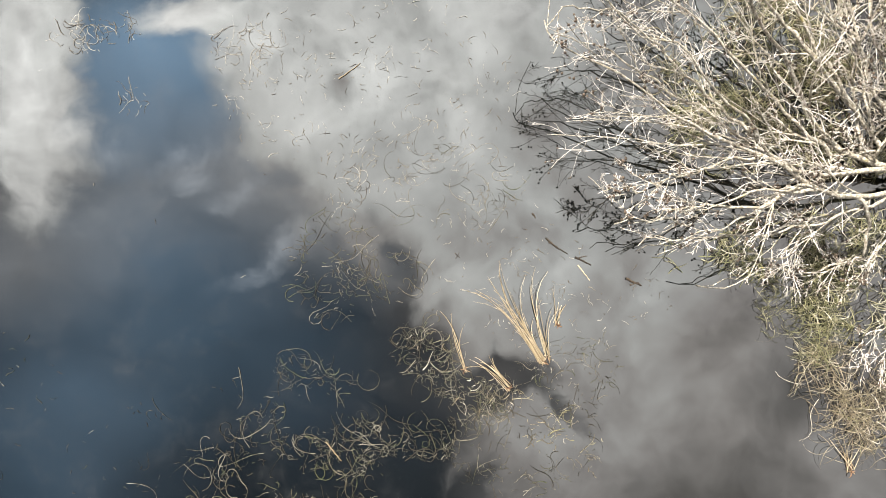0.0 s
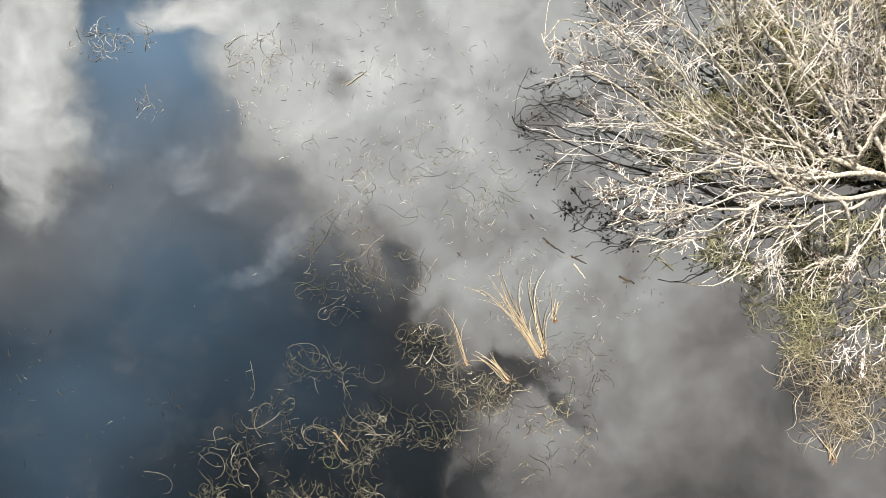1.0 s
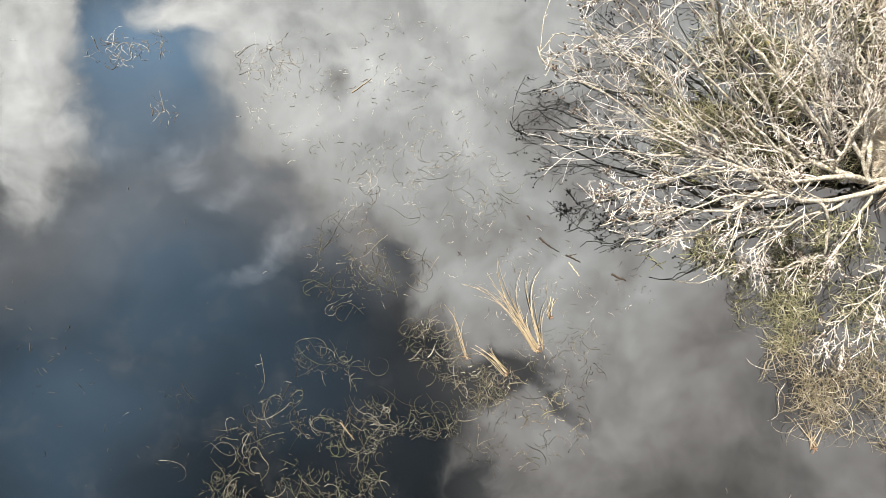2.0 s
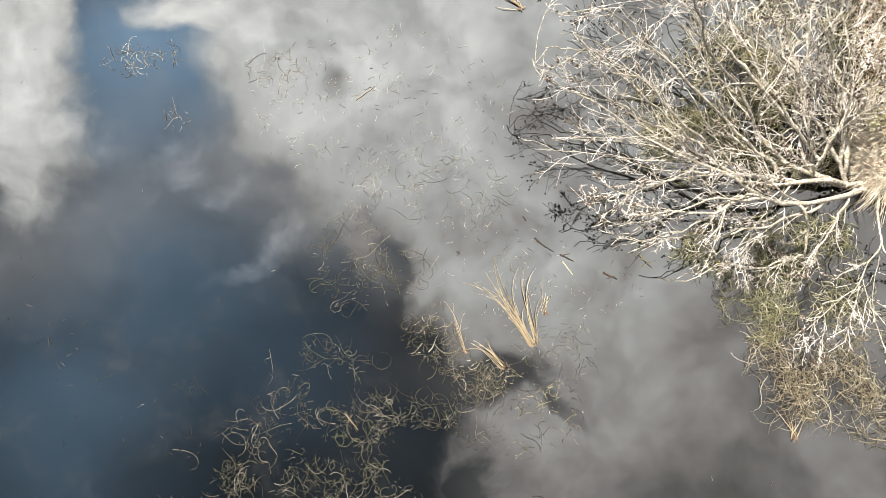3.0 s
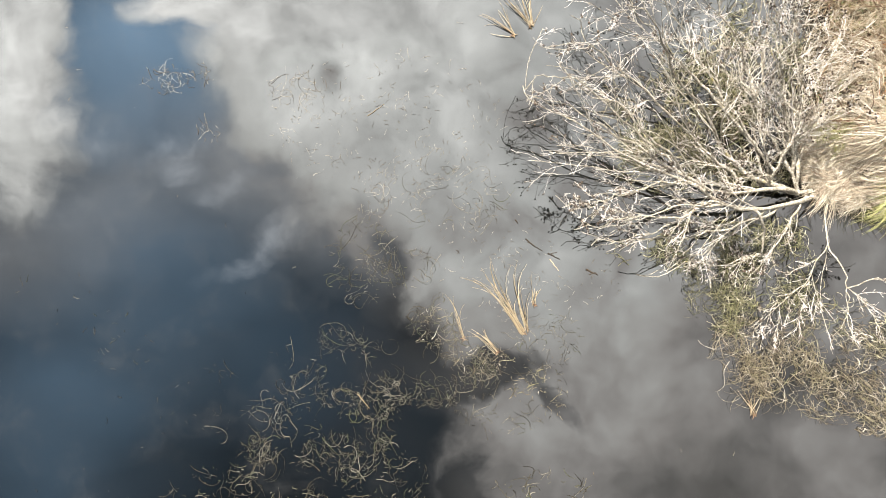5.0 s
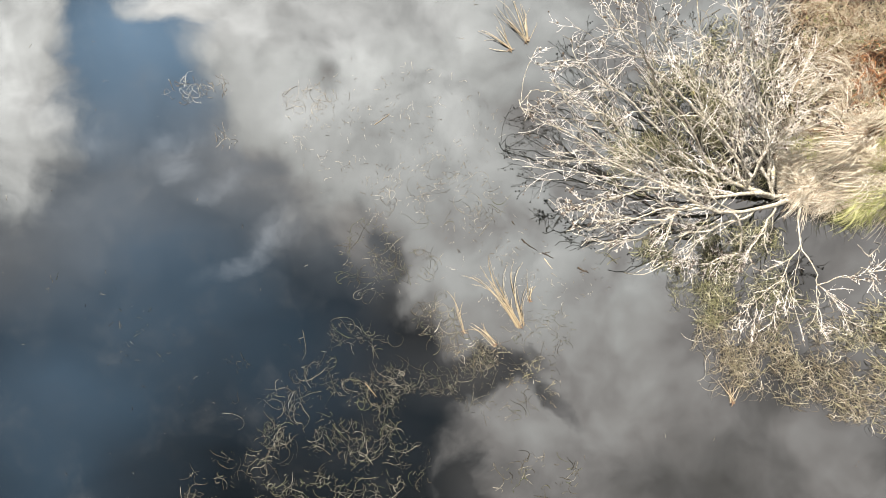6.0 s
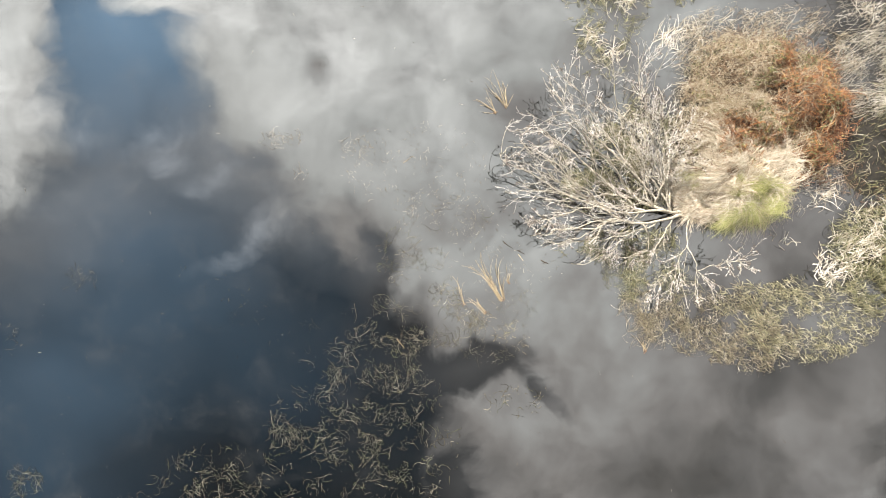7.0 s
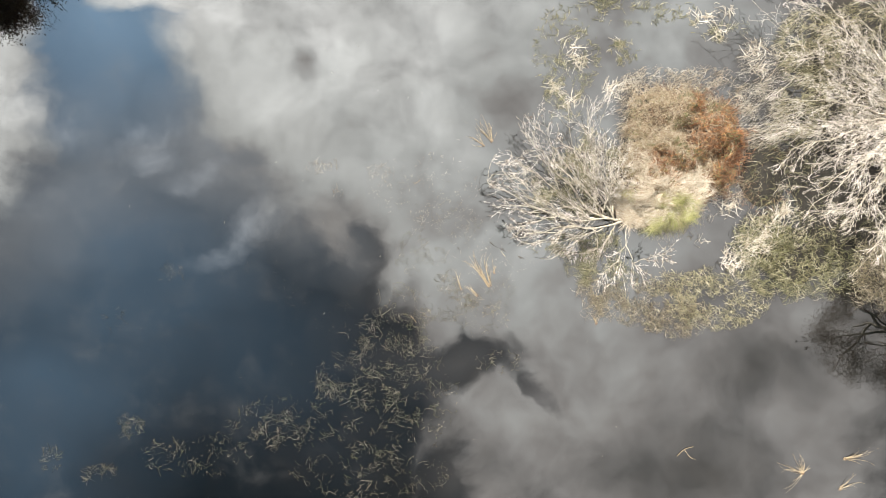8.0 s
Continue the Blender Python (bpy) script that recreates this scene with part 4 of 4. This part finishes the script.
for p in east + east2:
    spokes.append((p, 0.055, 0.011))
    for _ in range(2):
        f, lift = rng.uniform(0.55, 1.0), rng.uniform(0.6, 1.3)
        sway = rng.normal(0, 0.8, 2)
        spokes.append(([p[0]] + [(p[0][0] + (q[0] - p[0][0]) * f + sway[0] * k / 3, p[0][1] + (q[1] - p[0][1]) * f + sway[1] * k / 3, q[2] * lift) for k, q in enumerate(p) if k], 0.038, 0.006))
bare_tree("alder_tree", 18.9, 5.3, 0.1, spokes, "broad leafless pale alder spreading over the bank", per=(12, 6.0, 3.6), bud_share=0.06)

# ---- grass tussock ----
def locks(n_locks, per_lock, place, reach, height, heading=None, m=9, droop=1.0):
    """Blades in combed locks, each lock arching over one way. place gives a foot (x, y)."""
    out = []
    for _ in range(n_locks):
        fx, fy = place()
        a = (math.atan2(fy + rng.normal(0, 0.25), fx + rng.normal(0, 0.25)) if heading is None else heading) + rng.normal(0, 0.7)
        r, h, curl = rng.uniform(*reach), rng.uniform(*height), rng.normal(0, 0.7)
        n = int(per_lock * rng.uniform(0.6, 1.4))
        s = np.linspace(0, 1, m)[None, :]
        aa = a + rng.normal(0, 0.22, n)[:, None] + (curl + rng.normal(0, 0.25, n)[:, None]) * s
        rr = r * rng.uniform(0.6, 1.1, n)[:, None] * s ** 1.2
        zz = h * rng.uniform(0.75, 1.1, n)[:, None] * np.sin(np.pi * np.minimum(s * (0.5 + 0.36 * droop * rng.uniform(0.7, 1.2, n)[:, None]), 1.0))
        px = fx + rng.normal(0, 0.09, n)[:, None] + rr * np.cos(aa)
        py = fy + rng.normal(0, 0.09, n)[:, None] + rr * np.sin(aa)
        out.append(np.stack([px, py, zz], 2))
    return np.concatenate(out)


def oval_place(x, y, rx, ry):
    def place():
        a, r = rng.uniform(0, 2 * math.pi), rng.uniform(0, 1) ** 0.5
        return x + rx * r * math.cos(a), y + ry * r * math.sin(a)
    return place


tussock = thing("grass_tussock", 8.25, 2.1, 0.12, "big straw-coloured grass tussock with a green heart", "grass")
for name, sets, mat, note in (
        ("straw_lock", [(34, 26, oval_place(-1.15, -0.5, 0.4, 0.25), (0.4, 0.85), (0.25, 0.5), 3.4, 1.0), (34, 24, oval_place(-0.6, -0.8, 0.55, 0.2), (0.35, 0.75), (0.25, 0.5), 4.1, 1.05), (130, 30, oval_place(0.40, 0.0, 0.8, 0.6), (0.6, 1.45), (0.45, 1.2), None, 1.0), (70, 30, oval_place(-0.75, 0.2, 0.8, 0.5), (0.5, 1.1), (0.2, 0.5), 3.0, 1.05), (36, 26, oval_place(0.1, 0.1, 0.6, 0.5), (0.2, 0.7), (0.8, 1.3), None, 0.5),
                        (70, 30, oval_place(0.75, 0.45, 0.6, 0.4), (0.7, 1.3), (0.5, 1.0), 0.75, 0.9), (60, 28, oval_place(-0.2, 0.8, 1.1, 0.5), (0.4, 1.0), (0.4, 0.9), 1.7, 0.8)], MAT_STRAW, "dry cream-coloured blades in locks"),
        ("green_lock", [(60, 22, oval_place(0.5, -0.4, 0.7, 0.42), (0.3, 0.9), (0.7, 1.3), None, 0.9), (40, 24, oval_place(0.35, -0.75, 0.9, 0.22), (0.4, 0.85), (0.25, 0.7), -1.5, 1.1), (14, 16, oval_place(-0.9, 0.3, 0.4, 0.3), (0.2, 0.5), (0.4, 0.7), None, 0.8)], MAT_GRASS, "fresh yellow-green blades")):
    for n_locks, per_lock, place, reach, height, heading, droop in sets:
        for k in range(n_locks // 2):
            ln = locks(1, 2 * per_lock, place, reach, height, heading, droop=droop)
            part(name, tubes(name, [(ln, taper(len(ln), 9, 0.004, 0.0105, 0.2))], mat, 3, 0.4), tussock, note)

# ---- bramble ----
bramble = thing("bramble_bush", 9.22, 4.15, 0.1, "rust-brown bramble mound with dry leaves and canes", "bush")


def rusty(p):
    """Where the leaves have turned: the sunward shoulder and one patch on the other side."""
    return noise.noise((p[0] * 0.8 + 3, p[1] * 0.8, 1.0)) + 0.30 * p[0] - 0.24 * p[1] + 0.85 * math.exp(-((p[0] + 1.2) ** 2 + (p[1] + 0.7) ** 2) / 0.7)


def dome(n, rx, ry, h, shell=(0.7, 1.0)):
    """Points over a lumpy mound with a squarish outline."""
    out = []
    while len(out) < n:
        a, r = rng.uniform(0, 2 * math.pi), rng.uniform(0, 1) ** 0.5
        c, d = math.cos(a), math.sin(a)
        square = (abs(c) ** 2.4 + abs(d) ** 2.4) ** (-1 / 2.4)
        x, y = rx * r * square * 0.94 * c, ry * r * square * 0.94 * d
        edge = 1 + 0.36 * noise.noise((c * 1.5, d * 1.5, 5.0)) + 0.20 * noise.noise((c * 5, d * 5, 3.0)) + 0.08 * rng.normal()
        x, y = x * edge, y * edge
        lump = 0.72 + 0.55 * noise.noise((x * 0.9, y * 0.9, 2.0)) + 0.40 * noise.noise((x * 2.6, y * 2.6, 7.0))
        z = h * max(lump, 0.2) * max(1 - r ** 2.2, 0.06) ** 0.6 * rng.uniform(*shell)
        out.append((x, y, z))
    return np.array(out)


def canes(n, rx, ry, h, length, m=7):
    p = dome(n, rx, ry, h, (0.6, 1.05))
    ln = curled(p[:, :2], length, (0.1, 1.6), m)
    ln[:, :, 2] = p[:, 2:3] + (0.12 * np.sin(np.linspace(0, np.pi, m))[None, :] - 0.05) * rng.uniform(0.3, 1.5, n)[:, None] + rng.normal(0, 0.10, n)[:, None] * np.linspace(-1, 1, m)[None, :]
    return ln


def leaves(points, size):
    """Small folded leaves, two quads each."""
    n = len(points)
    a = rng.normal(0, 1, (n, 3))
    a[:, 2] *= 0.5
    a /= np.linalg.norm(a, axis=1, keepdims=True)
    nrm = rng.normal(0, 0.6, (n, 3)) + (0, 0, 1)
    b = np.cross(a, nrm)
    b /= np.linalg.norm(b, axis=1, keepdims=True) + 1e-9
    c = np.cross(b, a)
    s = rng.uniform(*size, n)[:, None]
    v = np.stack([points - a * s, points + a * s, points + b * s * 0.55 - a * s * 0.2 + c * s * 0.25, points + b * s * 0.4 + a * s * 0.5 + c * s * 0.2,
                  points - b * s * 0.55 - a * s * 0.2 + c * s * 0.25, points - b * s * 0.4 + a * s * 0.5 + c * s * 0.2], 1)
    k = np.arange(n)[:, None] * 6
    q = np.concatenate([k + (0, 1, 3, 2), k + (0, 4, 5, 1)])
    return v.reshape(-1, 3), q


ln = canes(4000, 2.75, 2.4, 1.3, (0.25, 0.9))
for k in range(200):
    part("cane", tubes("cane", [(ln[k:k + 1], taper(1, 7, 0.006, 0.012, 0.5))], MAT_CANE, 4), bramble)
tagged(part("cane_tangle", tubes("cane_tangle", [(ln[200:], taper(3800, 7, 0.005, 0.010, 0.5))], MAT_CANE, 3), bramble, "tangled brown and straw canes"), kind="stuff")
pts = dome(18000, 2.75, 2.4, 1.25)
red = np.array([rusty(p) for p in pts]) + rng.normal(0, 0.16, len(pts))
tagged(part("rust_leaves", mesh_np("rust_leaves", *leaves(pts[red > 0.05], (0.016, 0.048)), MAT_RUSTLEAF), bramble, "rust-red dead bramble leaves"), kind="stuff")
pts = dome(11000, 2.7, 2.35, 1.25, (0.75, 1.12))
deep = np.array([noise.noise((p[0] * 1.3, p[1] * 1.3, 6.0)) + 0.6 * math.exp(-((p[0] - 1.3) ** 2 + (p[1] + 1.3) ** 2) / 0.5) + 0.5 * math.exp(-((p[0] + 1.0) ** 2 + (p[1] + 0.9) ** 2) / 0.3) for p in pts]) + rng.normal(0, 0.15, len(pts)) > 0.0
tagged(part("green_leaves", mesh_np("green_leaves", *leaves(pts[deep], (0.018, 0.045)), MAT_DARKLEAF), bramble, "dark green bramble leaves"), kind="stuff")
dry = canes(9000, 2.65, 2.2, 1.4, (0.15, 0.6)) + (-0.2, 0.2, 0.03)
pale = np.array([rusty(p) for p in dry[:, 3]]) + rng.normal(0, 0.25, len(dry)) < 0.12
dry = dry[pale]
tagged(part("dry_grass", tubes("dry_grass", [(dry, taper(len(dry), 7, 0.0025, 0.0055, 0.3))], MAT_DRYSTEM, 3, 0.5), bramble, "dry straw grass woven through the top"), kind="stuff")
rust = canes(3600, 2.75, 2.4, 1.4, (0.15, 0.55))
warm = np.array([rusty(p) for p in rust[:, 3]]) + rng.normal(0, 0.15, len(rust)) > 0.12
rust = rust[warm]
tagged(part("rust_cane_tangle", tubes("rust_cane_tangle", [(rust, taper(len(rust), 7, 0.005, 0.0105, 0.4))], MAT_RUSTCANE, 3), bramble, "fine orange-brown bramble shoots"), kind="stuff")


# ---- bleached reed tufts ----
def reed_tuft(x, y, n, size, heading, z=0.0):
    """Broken, kinked reed blades lying over one another; each blade is a part."""
    ob = thing("reed_tuft", x, y, z, "tuft of broken bleached reed blades in shallow water", "reeds", "bleached reed tufts")
    for _ in range(n):
        a = heading + rng.normal(0, 0.75)
        L, kink, at = size * rng.uniform(0.2, 0.85), rng.normal(0, 1.0), rng.uniform(0.3, 0.75)
        s = np.linspace(0, 1, 7)
        ang = a + np.where(s > at, kink, 0.0) + rng.normal(0, 0.35) * s
        rise = np.where(s > at, rng.normal(-0.15, 0.25), rng.uniform(0.0, 0.6))
        p = np.stack([np.cumsum(np.cos(ang)), np.cumsum(np.sin(ang)), np.cumsum(rise)], 1) * L / 7
        p[:, :2] += rng.normal(0, 0.20 * size, 2) - p[:, :2].mean(axis=0) * 0.4
        p[:, 2] = np.maximum(p[:, 2] - p[0, 2], 0.0) + 0.002
        part("blade", tubes("blade", [([p], taper(1, 7, 0.006, 0.0135, 0.3))], MAT_REED, 4, 0.35), ob)
    return ob


REEDS_NORTH = [(4.67, 8.16), (5.15, 7.8), (4.08, 6.74), (4.43, 6.4), (4.8, 6.1), (10.16, 9.57), (11.36, 9.81), (11.0, 8.98), (12.56, 8.15), (6.4, 6.5), (6.9, 6.75), (7.4, 6.85), (12.7, 7.4)]
REEDS_EAST = [(12.72, 0.89), (11.88, 0.18), (11.4, -0.54), (13.32, 1.37), (13.69, -0.79), (14.4, 0.2), (12.15, 0.3), (12.5, 0.8), (13.0, 0.2), (12.1, -0.6), (11.35, 1.75)]
REEDS_TREE = [(5.52, 3.68), (5.62, 3.31), (5.56, 2.7), (5.54, 1.86), (5.94, 1.59), (6.31, 1.91), (5.03, 4.17)]
REEDS_RIM = [(13.42, 1.25), (13.13, 0.84), (12.84, 0.41), (12.48, 0.12), (12.17, -0.26), (11.76, -0.59), (11.40, -0.93), (12.72, -0.07), (13.56, 1.60)]
for x, y in REEDS_RIM:
    reed_tuft(x, y, 24, 0.8, rng.normal(0.9, 0.5), 0.28)
for x, y in REEDS_NORTH + REEDS_EAST:
    reed_tuft(x, y, int(rng.integers(16, 34)), rng.uniform(0.75, 1.1), rng.uniform(0, math.pi) if y > 5 else rng.normal(1.0, 0.5))
for x, y in REEDS_TREE:
    reed_tuft(x, y, 13, 0.75, rng.normal(1.2, 0.5))
for x, y in [(6.7, 8.63), (8.74, -0.05), (10.07, 0.18), (9.6, 0.55)]:
    reed_tuft(x, y, 7, 0.7, rng.uniform(0, 3))


# ---- cattail clumps ----
def cattail(x, y, heading, spread, n, length, label, lift=0.10):
    """Dry leaves that fan out from one crown over the water; each leaf is a part."""
    ob = thing("cattail_clump", x, y, 0, label, "cattail", "dry cattail clumps")
    s = np.linspace(0, 1, 9)
    for _ in range(n):
        a = radians(heading + rng.normal(0, spread))
        L = rng.uniform(*length)
        ang = a + rng.normal(0, 0.06) * s + rng.normal(0, 0.16) * s ** 3
        h, sunk = lift * rng.uniform(0.1, 1.2) * L, rng.uniform(0.0, 0.06)
        ln = np.stack([L * s * np.cos(ang), L * s * np.sin(ang), 0.006 + h * np.sin(s * np.pi * rng.uniform(0.75, 1.0)) - sunk * s ** 3], 1)
        ln[:, :2] += rng.normal(0, 0.03, 2)
        part("leaf", tubes("leaf", [([ln], taper(1, 9, 0.004, 0.009, 0.2))], MAT_CATTAIL, 4, 0.35), ob)
    s = np.linspace(0, 1, 5)
    for _ in range(7):
        a, L = rng.uniform(0, 6.3), rng.uniform(0.03, 0.10)
        ln = np.stack([L * s * math.cos(a), L * s * math.sin(a), 0.004 + 0.05 * np.sin(s * 2.5)], 1)
        part("stub", tubes("stub", [([ln], taper(1, 5, 0.006, 0.012, 0.4))], MAT_CANE, 4, 0.6), ob)
    return ob


cattail(1.20, -1.60, 122, 2.6, 24, (0.6, 1.7), "bundle of dry tan cattail leaves fallen from one crown")
cattail(1.27, -1.52, 103, 8, 8, (0.5, 1.4), "thin pale dry cattail leaves beside a larger bundle")
cattail(1.42, -1.05, 88, 9, 5, (0.3, 0.75), "short reddish dry cattail leaves")
cattail(0.68, -2.0, 131, 5, 8, (0.45, 0.95), "short fallen tan cattail leaves among weed")
cattail(0.02, -1.72, 108, 7, 4, (0.5, 0.95), "few fallen cattail leaves among dark weed")
cattail(5.75, -3.2, 95, 14, 9, (0.25, 0.65), "small tuft of tan cattail leaves by the rushes")
cattail(1.35, 4.5, 125, 20, 16, (0.5, 1.3), "dry cattail leaves standing in grey water")
cattail(1.0, 4.3, 150, 25, 8, (0.4, 0.9), "pale cattail leaves lying in grey water")
cattail(14.6, -9.7, 125, 48, 30, (0.25, 1.25), "spread tuft of dry cattail leaves on open water")
cattail(16.4, -9.1, 10, 10, 14, (0.5, 1.6), "fallen orange-tan cattail leaves on open water")
cattail(16.2, -10.4, 30, 12, 8, (0.5, 1.2), "few fallen cattail leaves on open water")


# ---- driftwood ----
def stick(points, r, mat=MAT_DEADWOOD, label="dark wet stick floating on the pond"):
    ln = smooth_line(points, 8)
    ln[1:-1] += rng.normal(0, 0.003, (6, 3))
    me = tubes("stick", [([ln], [np.linspace(r, r * 0.5, 8)])], mat, 6)
    return tagged(new("stick", me), label, "stick", "floating sticks")


stick([(1.04, 0.65, 0.01), (1.09, 0.57, 0.012)], 0.014)
stick([(1.24, 0.27, 0.01), (1.40, 0.13, 0.015), (1.57, 0.03, 0.01)], 0.016)
stick([(1.68, -0.02, 0.01), (1.92, -0.14, 0.02)], 0.018)
stick([(1.72, -0.14, 0.01), (1.90, -0.37, 0.01)], 0.012, MAT_CATTAIL, "pale broken reed stem floating on the pond")
stick([(2.44, -0.34, 0.01), (2.67, -0.45, 0.02)], 0.022)
stick([(1.28, 0.20, 0.01), (1.42, 0.14, 0.012)], 0.011)
stick([(1.74, -0.03, 0.012), (1.86, 0.0, 0.02)], 0.012)
stick([(2.50, -0.44, 0.012), (2.63, -0.40, 0.02)], 0.012)
stick([(-0.13, 0.04, 0.01), (-0.06, -0.03, 0.02)], 0.010)
stick([(-0.12, -0.04, 0.012), (-0.07, 0.05, 0.02)], 0.008)
stick([(-1.91, 2.71, 0.01), (-1.75, 2.82, 0.014), (-1.58, 2.95, 0.01)], 0.009, MAT_CATTAIL, "pale straight reed stem floating on the pond")
stick([(-2.10, -2.83, 0.012), (-1.97, -2.98, 0.02), (-1.86, -3.12, 0.012)], 0.014, MAT_CATTAIL, "pinkish-tan broken stem lying on floating rushes")
stick([(9.2, -8.9, 0.02), (9.5, -8.6, 0.05), (9.9, -8.5, 0.02)], 0.012, MAT_CATTAIL, "pale forked twig floating on open water")
stick([(9.5, -8.62, 0.04), (9.75, -8.95, 0.03), (10.0, -9.05, 0.02)], 0.010, MAT_CATTAIL, "pale side twig floating on open water")

# ---- pale shrub on the bank ----
shrub = thing("shrub", 17.9, -1.2, 0.1, "pale tan twiggy shrub at the water's edge", "bush")
ln = canes(1700, 1.6, 1.4, 1.5, (0.3, 0.9))
tagged(part("shrub_twigs", tubes("shrub_twigs", [(ln, taper(1700, 7, 0.003, 0.007, 0.4))], MAT_RUSH, 3), shrub, "fine tan twigs"), kind="stuff")
part("stem", tubes("stem", [([smooth_line([(0, 0, -0.1), (0.1, 0.05, 0.5), (0.3, 0.1, 1.1)], 8)], [np.linspace(0.05, 0.02, 8)])], MAT_BARK, 6), shrub)

# ---- trees on the banks that show in the water's mirror ----
def crowned_tree(x, y, h, r, label, n, leaf):
    """A bank tree with an ivy-dark crown of many small leaves in clumps."""
    limbs = [([(x, y, 0.1), (x + 0.2, y, h * 0.4), (x, y + 0.3, h * 0.75), (x, y, h)], 0.24, 0.03)]
    for k in range(8):
        a, z0 = k * 2.4, h * (0.35 + 0.06 * k)
        L = r * 0.95
        limbs.append(([(x, y, z0), (x + 0.5 * L * math.cos(a), y + 0.5 * L * math.sin(a), z0 + 0.15 * h), (x + L * math.cos(a), y + L * math.sin(a), z0 + 0.22 * h)], 0.07, 0.012))
    tree = bare_tree("bank_tree", x, y, 0.1, limbs, label, per=(6, 5, 4), bud_share=0.4)
    c = rng.normal(0, 1, (90, 3))
    c = c / np.linalg.norm(c, axis=1, keepdims=True) * rng.uniform(0.3, 1.0, (90, 1)) ** 0.5 * (r, r, h * 0.3)
    p = c[rng.integers(0, 90, n)] + rng.normal(0, 0.10 * r, (n, 3)) + (0, 0, h * 0.68)
    tagged(part("leaves", mesh_np("leaves", *leaves(p, leaf), MAT_BROWNLEAF), tree, "dense dark brown leaves"), kind="stuff")
    return tree


crowned_tree(-25.5, 15.7, 13.0, 4.0, "dark brown dense tree on the far bank", 110000, (0.03, 0.065))
crowned_tree(20.8, -4.3, 6.2, 3.0, "brown thinly leaved tree at the pond edge", 64000, (0.012, 0.027))
